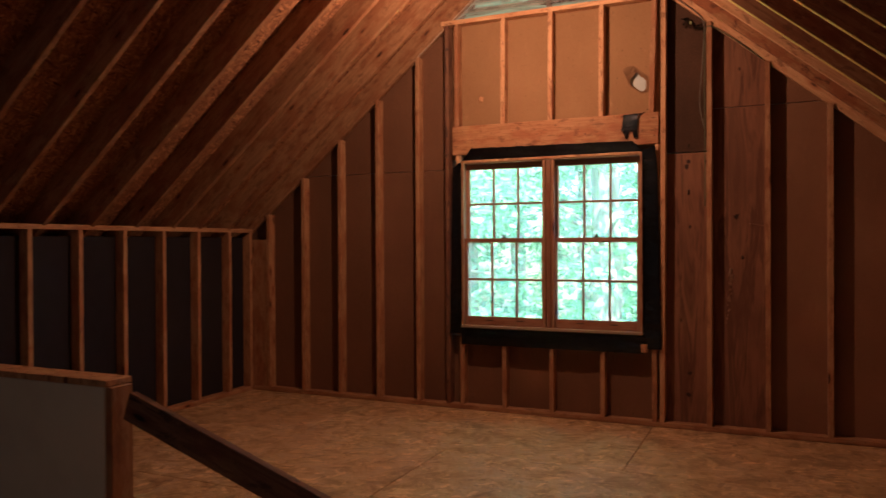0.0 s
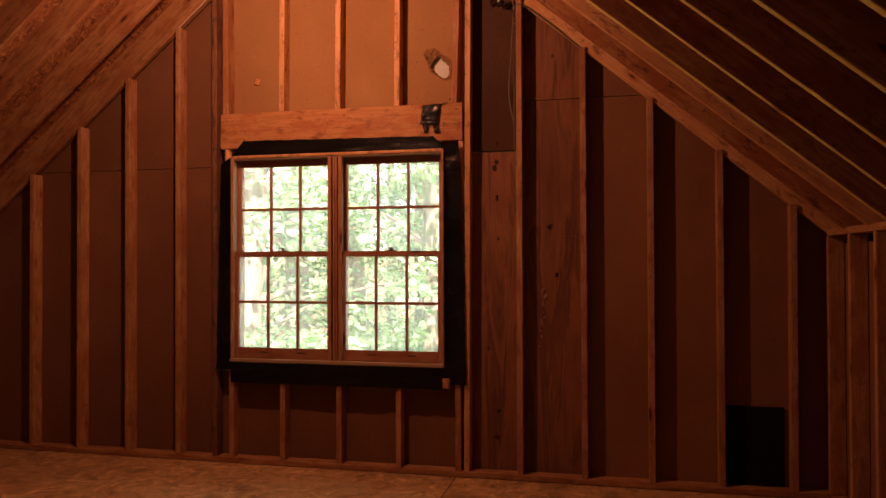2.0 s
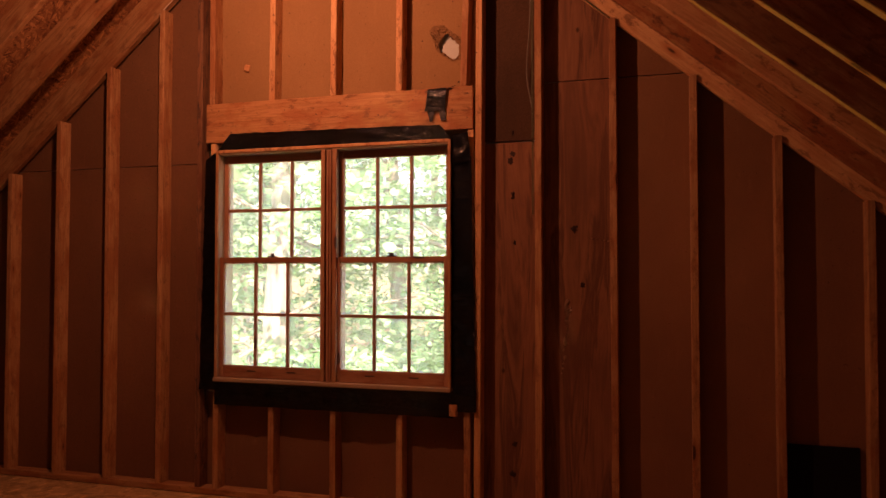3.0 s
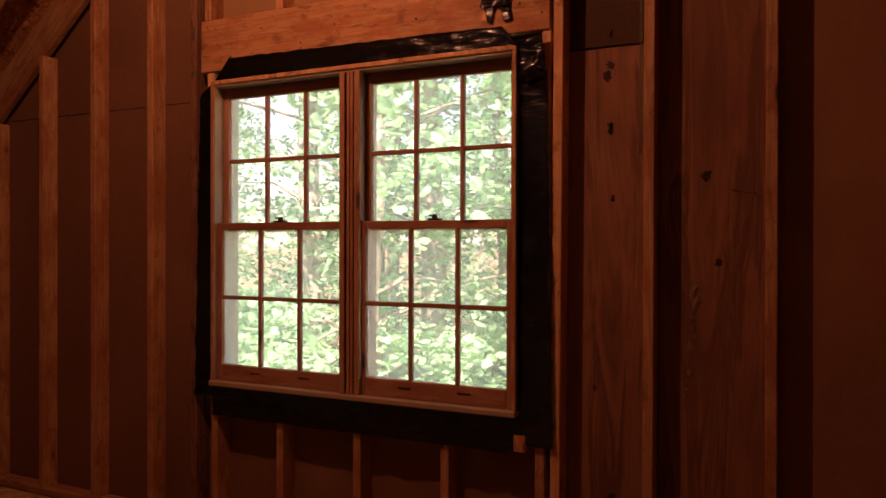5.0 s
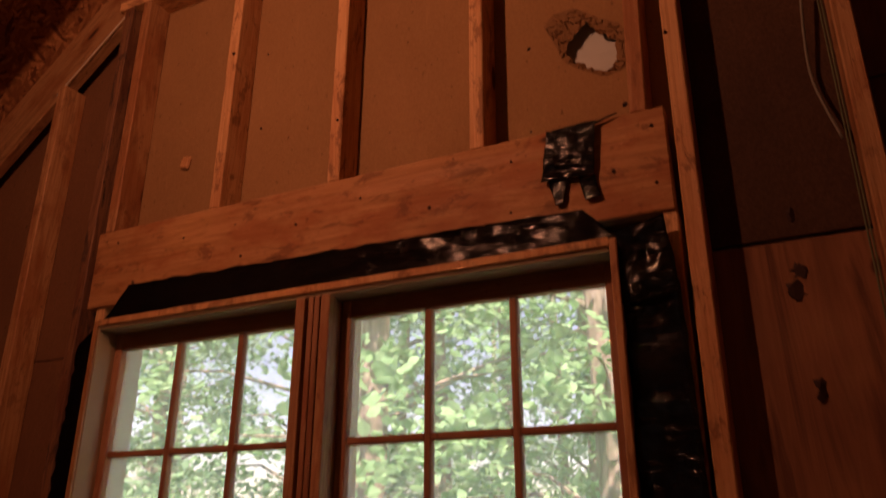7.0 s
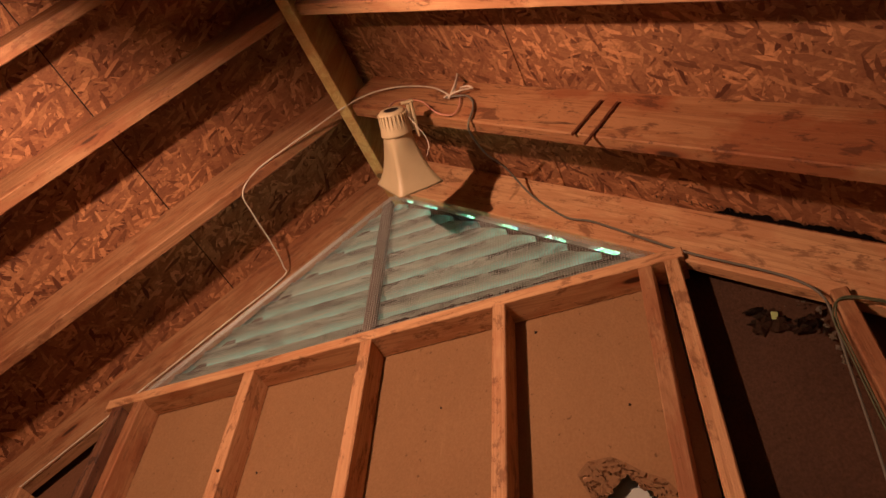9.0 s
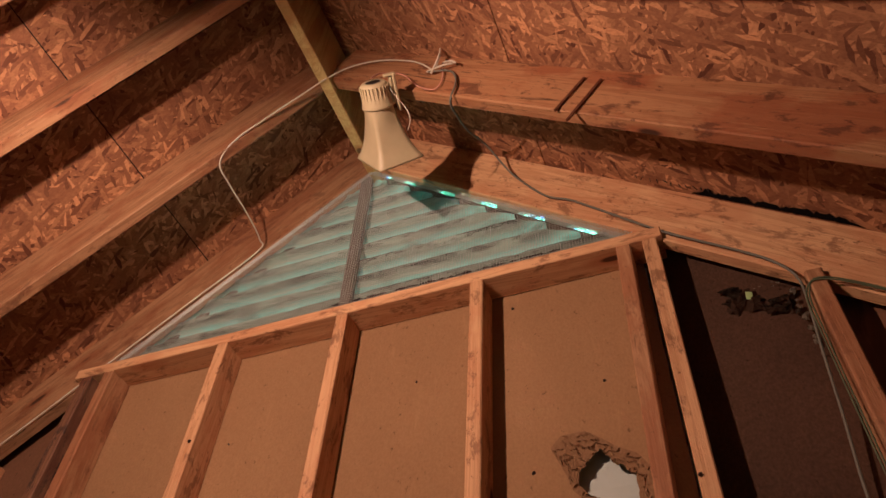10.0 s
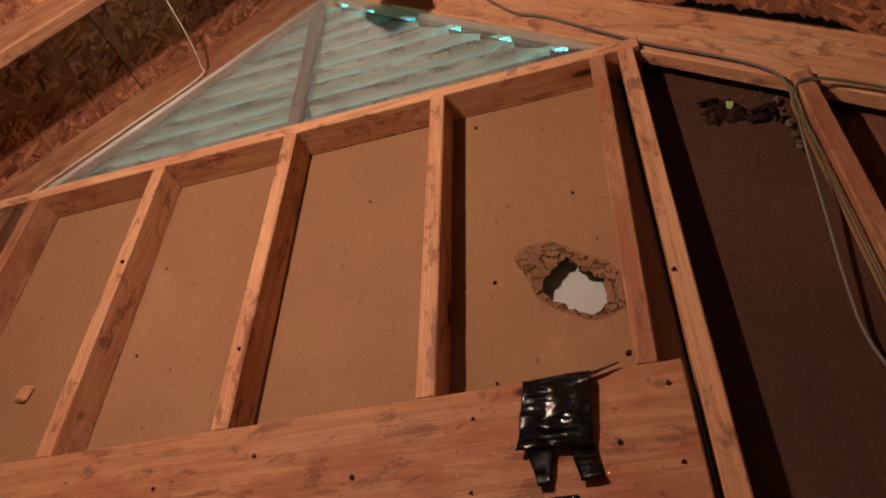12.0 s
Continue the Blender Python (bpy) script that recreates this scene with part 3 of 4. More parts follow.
part("end_post", box_bm(-0.0155, 0.020, -0.06, 0.05, 0.0, 0.852, 0.003), LUMBER, half, "dark end post")
brace = empty("wood_brace", pose(-0.74, -3.70, 0), label="long bare wooden brace sloping from half wall to floor", category="brace")
beam("board", (0.03, 0.0, 0.778), (2.20, 0.0, 0.062), 0.117, 0.038, LUMBER_DARK, brace)

# invented, unseen window in the south end; its area lamp adds fill daylight
window_2 = empty("window_2", pose(0.0, BACK + 0.03, 1.45), kind="structure", label="unseen south window frame added around a fill light", category="window")
for x in (-0.72, 0.0, 0.72):
    part("window_frame", box_bm(x - 0.03, x + 0.03, -0.03, 0.02, -0.68, 0.68, 0.003), SASH, window_2)
for z in (-0.71, 0.0, 0.71):
    part("window_rail", box_bm(-0.75, 0.75, -0.03, 0.024, z - 0.03, z + 0.03, 0.003), SASH, window_2)
daylight = new("south_fill_light", bpy.data.lights.new("south_fill_light", "AREA"))
daylight.data.shape, daylight.data.size, daylight.data.size_y = "RECTANGLE", 1.4, 1.35
daylight.data.energy, daylight.data.color = 0.22, (1.0, 0.90, 0.78)
daylight.matrix_world = look((0.0, BACK + 0.07, 1.45), (0.0, 0.0, 1.2))

# ---- the window ----
window = empty("window_1", kind="structure", label="pair of double-hung windows with wooden muntins, bare frame", category="window")
ML, MR = -0.050, 0.023
part("jamb", box_bm(W0, W0 + 0.014, -0.042, 0.125, WZ0 + 0.02, WZ1, 0.002), JAMB, window)
part("jamb", box_bm(W1 - 0.014, W1, -0.042, 0.125, WZ0 + 0.02, WZ1, 0.002), JAMB, window)
part("jamb_edge", box_bm(W0 - 0.004, W0 + 0.012, -0.050, -0.0421, WZ0 + 0.02, WZ1, 0.002), LUMBER, window)
part("jamb_edge", box_bm(W1 - 0.012, W1 + 0.004, -0.050, -0.0421, WZ0 + 0.02, WZ1, 0.002), LUMBER, window)
part("head_jamb", box_bm(W0 + 0.014, W1 - 0.014, -0.042, 0.125, WZ1 - 0.026, WZ1, 0.002), JAMB, window)
part("head_edge", box_bm(W0 + 0.012, W1 - 0.012, -0.050, -0.0421, WZ1 - 0.016, WZ1 + 0.003, 0.002), LUMBER_CLEAN, window)
part("window_sill", box_bm(W0 - 0.006, W1 + 0.006, -0.062, 0.15, WZ0 - 0.004, WZ0 + 0.0195, 0.004), JAMB, window, "pale bare wooden sill")
part("mullion", box_bm(ML, MR, -0.020, 0.12, WZ0 + 0.02, WZ1 - 0.027, 0.003), SASH, window)
for x0, x1, front, mat in ((-0.064, -0.038, -0.051, JAMB_RED), (-0.030, -0.0155, -0.046, SASH), (-0.0125, 0.002, -0.046, SASH), (0.010, 0.036, -0.051, JAMB_RED)):
    part("mullion_strip", box_bm(x0, x1, front, -0.0205, WZ0 + 0.02, WZ1 - 0.027, 0.002), mat, window)



def sash(x0, x1, z0, z1, y, bottom, top):
    """One sash: stiles, rails, a grid of muntins three panes wide and two high, and six panes."""
    ob = empty("sash", pose((x0 + x1) / 2, y, z0))
    ob.parent = window
    h, w = z1 - z0, (x1 - x0) / 2
    st = 0.028
    for sx in (-1, 1):
        beam("stile", (sx * (w - st / 2), 0, 0), (sx * (w - st / 2), 0, h), st, 0.034, SASH, ob)
    beam("rail", (-w + st, 0, bottom / 2), (w - st, 0, bottom / 2), bottom, 0.033, SASH, ob)
    beam("rail", (-w + st, 0, h - top / 2), (w - st, 0, h - top / 2), top, 0.033, SASH, ob)
    gw, gh = 2 * (w - st), h - bottom - top
    for i in (1, 2):
        x = -w + st + gw * i / 3
        beam("muntin", (x, 0, bottom), (x, 0, h - top), 0.017, 0.026, SASH, ob)
    for i in range(3):
        xa, xb = -w + st + gw * i / 3 + (0.009 if i else 0), -w + st + gw * (i + 1) / 3 - (0.009 if i < 2 else 0)
        beam("muntin", (xa, 0, bottom + gh / 2), (xb, 0, bottom + gh / 2), 0.018, 0.026, SASH, ob)
        for j in range(2):
            za = bottom + gh * j / 2 + (0.009 if j else 0)
            zb = bottom + gh * (j + 1) / 2 - (0.009 if j < 1 else 0)
            pane = part("pane", box_bm(xa - 0.004, xb + 0.004, 0.002, 0.005, za - 0.004, zb + 0.004), GLASS, ob)
            pane.visible_shadow = False
    return ob


for x0, x1 in ((W0 + 0.0145, ML - 0.0005), (MR + 0.0005, W1 - 0.0145)):
    sash(x0, x1, 1.430, WZ1 - 0.027, 0.038, 0.036, 0.046)
    sash(x0, x1, WZ0 + 0.0195, 1.470, -0.008, 0.074, 0.034)
    cx = (x0 + x1) / 2
    bm = box_bm(cx - 0.028, cx + 0.028, -0.022, 0.012, 1.4705, 1.478, 0.002)
    bmesh.ops.create_cone(bm, cap_ends=True, segments=12, radius1=0.013, radius2=0.010, depth=0.016, matrix=pose(cx, -0.006, 1.486))
    bmesh.ops.create_cube(bm, size=1.0, matrix=pose(cx - 0.010, -0.010, 1.489, 0, 4, 12) @ Matrix.Diagonal((0.030, 0.009, 0.006, 1)))
    part("sash_lock", bm, IRON, window, "dark metal sash lock")
    for dx in (-0.13, 0.14):
        part("finger_lift", box_bm(cx + dx - 0.03, cx + dx + 0.03, -0.0275, -0.0247, 0.775, 0.782, 0.001), IRON, window, "thin dark finger groove")


def film_bm(c00, c10, c11, c01, nu, nv, y, amp, seed, thick=0.0022, crease=0.6):
    """A crinkled sheet between four corners (x, z), lifted a little off the wall."""
    bm = bmesh.new()
    grid = []
    for j in range(nv + 1):
        row = []
        for i in range(nu + 1):
            u, v = i / nu, j / nv
            x = (1 - u) * (1 - v) * c00[0] + u * (1 - v) * c10[0] + u * v * c11[0] + (1 - u) * v * c01[0]
            z = (1 - u) * (1 - v) * c00[1] + u * (1 - v) * c10[1] + u * v * c11[1] + (1 - u) * v * c01[1]
            n = noise.noise(Vector((x * 14, z * 14, seed))) + 0.5 * noise.noise(Vector((x * 40, z * 40, seed + 5)))
            n += crease * (1 - 2 * abs(noise.noise(Vector((x * 11, z * 42, seed + 3)))))
            edge = 0.004 * noise.noise(Vector((x * 20, z * 20, seed + 9))) if i in (0, nu) or j in (0, nv) else 0
            row.append(bm.verts.new((x + edge, y - amp * (0.75 + n), z + edge)))
        grid.append(row)
    faces = [bm.faces.new((grid[j][i], grid[j][i + 1], grid[j + 1][i + 1], grid[j + 1][i])) for j in range(nv) for i in range(nu)]
    bmesh.ops.solidify(bm, geom=faces, thickness=thick)
    for f in bm.faces:
        f.smooth = True
    return bm


flash = empty("flashing_tape", label="crinkled black plastic flashing tape around the window frame", category="tape")
part("tape_strip", film_bm((-0.800, 2.125), (0.745, 2.125), (0.658, 2.222), (-0.700, 2.240), 110, 8, -0.008, 0.006, 1.0), FILM, flash)
part("tape_strip", film_bm((-0.905, 0.652), (-0.776, 0.652), (-0.776, 2.140), (-0.868, 2.085), 8, 90, -0.010, 0.009, 2.0), FILM, flash)
part("tape_strip", film_bm((0.731, 0.60), (0.872, 0.60), (0.846, 2.030), (0.731, 2.125), 8, 90, -0.008, 0.008, 3.0), FILM, flash)
part("tape_strip", film_bm((0.722, 1.99), (0.848, 2.005), (0.828, 2.172), (0.715, 2.150), 14, 18, -0.020, 0.008, 4.0), FILM, flash)
part("tape_strip", film_bm((-0.800, 0.562), (0.738, 0.562), (0.738, 0.711), (-0.800, 0.709), 110, 8, -0.008, 0.007, 5.0), FILM, flash)

patch = empty("tape_patch", label="crumpled scrap of black tape stuck on the header board", category="tape")
part("scrap", film_bm((0.570, 2.302), (0.690, 2.296), (0.704, 2.430), (0.588, 2.428), 34, 40, -0.010, 0.0045, 11.0, 0.0016, 1.3), FILM, patch)
# the two lower dark shapes draw the shadow of the scrap's lifted bottom
part("flap", film_bm((0.600, 2.241), (0.619, 2.242), (0.630, 2.302), (0.586, 2.304), 8, 10, -0.008, 0.004, 12.0), FILM, patch)
part("flap", film_bm((0.666, 2.240), (0.702, 2.243), (0.694, 2.300), (0.658, 2.300), 8, 10, -0.008, 0.004, 13.0), FILM, patch)
part("flap", film_bm((0.698, 2.420), (0.750, 2.436), (0.752, 2.440), (0.700, 2.430), 8, 2, -0.008, 0.003, 14.0), FILM, patch)

# torn edge of the hole
bm = bmesh.new()
rings = []
NR, NS = 16, 176
for j in range(NR + 1):
    f = j / NR
    ring = []
    for i in range(NS):
        a = i / NS * len(HOLE)
        k, t = int(a) % len(HOLE), a % 1
        po = Vector(HOLE[k]).lerp(Vector(HOLE[(k + 1) % len(HOLE)]), t)
        pi = Vector(HOLE_IN[k]).lerp(Vector(HOLE_IN[(k + 1) % len(HOLE_IN)]), t)
        p = po.lerp(pi, f) if j else po + (po - pi).normalized() * 0.004
        n = noise.noise(Vector((p.x * 26, p.y * 26, 3.0)))
        m = noise.noise(Vector((p.x * 90, p.y * 90, 7.0)))
        ledge = math.floor((f + 0.35 * n) * 4) / 4
        crack = 0.005 if abs(noise.noise(Vector((p.x * 38 + 9, p.y * 70, 1.0)))) < 0.07 else 0.0
        q = Vector((noise.noise(Vector((p.x * 60, p.y * 60, 8.0))), noise.noise(Vector((p.x * 60, p.y * 60, 13.0))))) * (0.008 if j else 0)
        ring.append(bm.verts.new((p.x + q.x, (0.0875 if not j else 0.0862 + 0.006 * max(ledge, 0) + 0.0015 * m + crack), p.y + q.y)))
    rings.append(ring)
for r, q in zip(rings, rings[1:]):
    for i in range(NS):
        bm.faces.new((r[i], r[(i + 1) % NS], q[(i + 1) % NS], q[i]))
part("torn_edge", bm, TORN, gable, "torn layered edge of a broken hole")


def nail(x, y, z, r, parent, material):
    bm = bmesh.new()
    bmesh.ops.create_cone(bm, cap_ends=True, segments=14, radius1=r, radius2=r * 0.85, depth=0.0035 if r > 0.0095 else 0.006, matrix=pose(0, 0, 0, 90, 0, random.uniform(0, 40)))
    wild = 0.75 if r > 0.0095 else 0.3
    for v in bm.verts:
        v.co.x *= random.uniform(1 - wild * 0.6, 1 + wild)
        v.co.z *= random.uniform(1 - wild * 0.6, 1 + wild)
    part("nail_head", bm, material, parent, m=pose(x, y, z))


for x, z in ((0.213, 3.077), (0.709, 2.958), (0.489, 3.266), (-0.351, 2.996), (-0.351, 2.725), (0.522, 2.742), (0.518, 2.498)):
    nail(x, 0.088, z, random.uniform(0.0022, 0.004), gable, IRON)
for x, z in ((0.28, 2.301), (0.495, 2.378), (0.732, 2.301), (0.82, 2.256), (0.822, 2.392), (0.49, 2.248), (0.081, 2.367), (-0.30, 2.27), (-0.52, 2.36), (-0.70, 2.25), (-0.79, 2.39), (-0.12, 2.33)):
    nail(x, -0.003, z, random.uniform(0.0022, 0.0042), gable, KNOT)
for x, z in ((1.066, 2.172), (1.062, 2.05), (1.054, 2.011), (1.069, 1.815), (1.075, 1.548), (1.07, 0.42), (1.06, 0.25), (1.45, 1.31), (1.41, 1.62)):
    nail(x, 0.088, z, random.uniform(0.010, 0.017), gable, KNOT)
for x, z in ((-0.006, 2.62), (0.77, 2.46), (0.874, 2.62), (-0.41, 2.96)):
    nail(x, -0.002, z, random.uniform(0.003, 0.005), gable, KNOT)
bm = box_bm(-0.020, 0.020, -0.010, 0.003, -0.022, 0.022, 0.006)
part("wood_plug", bm, LUMBER_CLEAN, gable, m=pose(-0.646, 0.087, 2.671, 0, 12, 0))

# ragged tear at the top of the dark bay, with daylight showing at one spot
tear = empty("torn_sheathing", label="ragged torn bit of dark sheathing under the rafter", category="debris")


def shard_bm(size, flat):
    """A thin bent scrap with a ragged outline."""
    bm = bmesh.new()
    n = 11
    mid = bm.verts.new((0, -size * 0.25, 0))
    rim = []
    for i in range(n):
        a, r = 2 * math.pi * i / n, size * random.uniform(0.45, 1.0)
        rim.append(bm.verts.new((r * math.cos(a), random.uniform(-0.4, 0.3) * size * 0.5, r * math.sin(a) * flat)))
    faces = [bm.faces.new((mid, rim[i], rim[(i + 1) % n])) for i in range(n)]
    bmesh.ops.solidify(bm, geom=faces, thickness=0.0012)
    return bm


for i in range(22):
    f = i / 21
    x = 1.035 + 0.140 * f
    z = 3.150 - 0.060 * f - random.uniform(0.0, 0.055)
    part("shred", shard_bm(random.uniform(0.012, 0.034), random.uniform(0.35, 0.8)), (TORN_DARK, TORN_DARK, PLY_DARK)[i % 3], tear, m=pose(x, 0.080, z, random.uniform(-25, 25), random.uniform(-60, 60), random.uniform(-25, 25)))
for i in range(9):
    f = i / 8
    part("paper_shred", shard_bm(random.uniform(0.006, 0.012), random.uniform(0.7, 1.4)), PAPER, tear, m=pose(1.176 + 0.010 * f + random.uniform(-0.004, 0.004), 0.078, 3.10 - 0.19 * f + random.uniform(-0.01, 0.01), random.uniform(-20, 20), random.uniform(-60, 60), 0))
for i in range(5):
    part("paper_shred", shard_bm(random.uniform(0.003, 0.006), 0.6), PAPER, tear, m=pose(random.uniform(1.09, 1.16), 0.072, random.uniform(3.10, 3.14), 0, random.uniform(-60, 60), 0))
# daylight through the tear, drawn as a small pale green piece
part("paper_shred", box_bm(-0.008, 0.008, -0.001, 0.001, -0.011, 0.011, 0.0005), DAYLIGHT_GREEN, tear, "pale green piece painted as daylight through the tear", m=pose(1.083, 0.070, 3.109, 10, 5, 20))

# dried pale drips on the plywood beside the window
GLUE = painted("dried_glue", (0.36, 0.22, 0.13), 0.5, 0.5, scale=40)
drips = empty("glue_drips", label="pale dried glue drips on the plywood sheathing", category="stain")
for i in range(13):
    f = i / 12
    x = 1.372 - 0.032 * f + random.uniform(-0.010, 0.010)
    part("drip", shard_bm(random.uniform(0.006, 0.014) * (1.5 - f), random.uniform(1.2, 2.6)), GLUE, drips, m=pose(x, 0.0872, 1.20 - 0.38 * f + random.uniform(-0.01, 0.01), 0, random.uniform(-25, 25), 0))
for i in range(5):
    part("drip", shard_bm(random.uniform(0.005, 0.010), 0.5), GLUE, drips, m=pose(1.50 + 0.022 * i, 0.0872, 1.565 - 0.004 * i, 0, random.uniform(-15, 15), 0))

# ---- gable louvre ----
louvre = empty("gable_vent", kind="structure", label="triangular weathered wooden louvre behind wire mesh", category="vent")
VT = 4.075
slant = (VT - VB) / PITCH
n_slats = 9
for i in range(n_slats):
    z = VB + 0.012 + (VT - VB) * i / n_slats
    hw = (VT - z) / PITCH - 0.02
    if hw < 0.05:
        continue
    bm = bmesh.new()
    xa, xb = -hw - 0.09, hw - 0.02
    pts = [(0.045, 0.070), (0.051, 0.078), (0.128, -0.018), (0.121, -0.026)]
    nseg = 48
    ringv = []
    for q in range(nseg + 1):
        x = xa + (xb - xa) * q / nseg
        wob = 0.004 * noise.noise(Vector((x * 3, i * 2.0, 1.0)))
        chip = 0.010 * max(0.0, noise.noise(Vector((x * 24, i * 5.0, 3.0))))
        curl = 0.055 * max(0.0, 1 - (xb - x) / 0.11) ** 1.3 if i else 0.0
        ringv.append([bm.verts.new((x, y, zz + wob - (chip + curl if e < 2 else 0.0))) for e, (y, zz) in enumerate(pts)])
    for r, q in zip(ringv, ringv[1:]):
        for e in range(4):
            bm.faces.new((r[e], r[(e + 1) % 4], q[(e + 1) % 4], q[e]))
    bm.faces.new(ringv[0][::-1])
    bm.faces.new(ringv[-1])
    part("slat", bm, LOUVRE, louvre, m=pose(0, 0, z))
beam("post", (-0.022, 0.034, VB + 0.0), (-0.030, 0.034, VT - 0.03), 0.040, 0.022, SILVER, louvre)
for sx in (-1, 1):
    a, b = Vector((sx * (slant + 0.02), 0.095, VB - 0.02)), Vector((sx * 0.0, 0.095, VT + 0.005))
    beam("vent_frame", a, b, 0.030, 0.05, SILVER, louvre)

bm = bmesh.new()
edge = []
for i in range(81):
    x = -0.10 + 0.75 * i / 80
    hgt = 0.010 + 0.016 * noise.noise(Vector((i * 0.31, 2, 4))) + 0.010 * noise.noise(Vector((i * 1.1, 5, 9)))
    edge.append((bm.verts.new((x, 0.030, VB + 0.036 - 0.5 * max(hgt, 0.001))), bm.verts.new((x, 0.036, VB + 0.036 + max(hgt, 0.001)))))
for a, b in zip(edge, edge[1:]):
    bm.faces.new((a[0], b[0], b[1], a[1]))
bmesh.ops.solidify(bm, geom=bm.faces[:], thickness=0.004)
part("debris", bm, KNOT, louvre, "dark crumbled debris caught on the lowest slat")

mesh_screen = empty("wire_screen", label="galvanised wire mesh screen stapled over the vent", category="screen")
bm = bmesh.new()


def strip(bm, a, b, r, normal=Vector((0, -1, 0))):
    """A thin square wire from a to b."""
    d = (b - a).normalized()
    u = d.cross(normal).normalized() * r
    w = normal * r
    rings = [[bm.verts.new(p + q) for q in (u, w, -u, -w)] for p in (a, b)]
    for e in range(4):
        bm.faces.new((rings[0][e], rings[0][(e + 1) % 4], rings[1][(e + 1) % 4], rings[1][e]))


STEP = 0.0085
SB, ST = VB - 0.004, 4.055
x = -0.84
while x < 0.86:
    top = ST - abs(x) * 0.80
    if top > SB + 0.01:
        strip(bm, Vector((x, 0.012, SB)), Vector((x, 0.012, top)), 0.00055)
    x += STEP
z = SB
while z < ST - 0.01:
    hw = (ST - z) / 0.80
    strip(bm, Vector((-hw, 0.0128, z)), Vector((hw, 0.0128, z)), 0.00055)
    z += STEP
part("mesh", bm, WIRE, mesh_screen)
for sx in (-1, 1):
    bm = bmesh.new()
    a, b = Vector((sx * 0.83, 0.008, SB + 0.01)), Vector((sx * 0.005, 0.008, ST - 0.006))
    d = (b - a)
    nn = Vector((d.z, 0, -d.x)).normalized() * (-1 if sx < 0 else 1)
    if nn.z > 0:
        nn = -nn
    for k in range(5):
        strip(bm, a + nn * 0.0048 * k, b + nn * 0.0045 * k, 0.0007)
    L = d.length
    for k in range(int(L / 0.006)):
        p = a + d * (k * 0.006 / L)
        strip(bm, p, p + nn * 0.020, 0.0005)
    part("folded_edge", bm, WIRE, mesh_screen, "doubled bright mesh edge")

# ---- horn loudspeaker ----
axis = Vector((-0.16, 0.95, -0.22)).normalized()
ux = Vector((-0.75, 0.0, 0.66))
ux = (ux - axis * ux.dot(axis)).normalized()
uy = axis.cross(ux)
hm = Matrix((ux, uy, axis)).transposed().to_4x4()
hm.translation = (0.243, -0.446, 3.772)
hm = hm @ pose(0, 0, 0, 0, 0, 14) @ Matrix.Scale(0.95, 4)
horn = empty("horn_loudspeaker", hm, label="beige plastic horn loudspeaker hung under the rafters", category="loudspeaker")


def horn_ring(bm, z, rx, ry, sq, n=40):
    """A ring that goes from round (sq 0) to a rounded rectangle (sq 1)."""
    out = []
    for i in range(n):
        a = 2 * math.pi * i / n
        c, s_ = math.cos(a), math.sin(a)
        k = 1 / max(abs(c), abs(s_))
        k = 1 + (k - 1) * sq * 0.94
        out.append(bm.verts.new((rx * c * k, ry * s_ * k, z)))
    return out


def loft(bm, rings, close=False):
    for r, q in zip(rings, rings[1:]):
        for i in range(len(r)):
            f = bm.faces.new((r[i], r[(i + 1) % len(r)], q[(i + 1) % len(r)], q[i]))
            f.smooth = True


bm = bmesh.new()
prof = [(0.070, 0.046, 0.046, 0.0), (0.085, 0.047, 0.046, 0.25), (0.11, 0.047, 0.045, 0.6), (0.14, 0.050, 0.047, 0.9), (0.17, 0.057, 0.051, 1.0), (0.20, 0.068, 0.059, 1.0), (0.225, 0.081, 0.069, 1.0), (0.240, 0.093, 0.078, 1.0), (0.246, 0.096, 0.080, 1.0)]
rings = [horn_ring(bm, *p) for p in prof]
inner = [horn_ring(bm, z, rx - 0.004, ry - 0.004, sq) for z, rx, ry, sq in prof[::-1]]
loft(bm, rings + inner)
part("bell", bm, HORN, horn)
bm = bmesh.new()
rings = [horn_ring(bm, z, r, r, 0) for z, r in ((-0.005, 0.024), (-0.005, 0.036), (0.0, 0.041), (0.004, 0.043), (0.060, 0.0485), (0.066, 0.051), (0.072, 0.051), (0.075, 0.046))]
loft(bm, rings)
driver = part("driver_cap", bm, HORN, horn)
bm = bmesh.new()
bmesh.ops.create_cone(bm, cap_ends=True, segments=24, radius1=0.0245, radius2=0.0245, depth=0.006, matrix=pose(0, 0, -0.001))
part("recess", bm, IRON, horn, "dark round recess")
for i in range(24):
    a = 360 / 24 * i
    part("rib", box_bm(0.0425, 0.0475, -0.0018, 0.0018, 0.004, 0.052, 0.0008), HORN, driver, m=pose(0, 0, 0, 0, 0, a))
bm = box_bm(-0.012, 0.012, -0.060, -0.050, -0.01, 0.075, 0.003)
part("bracket_arm", bm, HORN, horn, m=pose(0, 0, 0, 0, 0, 195))
part("bracket_foot", box_bm(-0.016, 0.016, -0.070, -0.0605, -0.02, 0.10, 0.003), HORN, horn, m=pose(0, 0, 0, 0, 0, 195))
part("bracket_strap", box_bm(-0.012, 0.012, -0.075, -0.035, -0.020, -0.012, 0.003), HORN, horn, m=pose(0, 0, 0, 0, 0, 195))


def cord(name, pts, r, material, label, category="cable"):
    bm = tube_bm(pts, r)
    ob = link_mesh(name, bm, material)
    return tagged(ob, label, category)


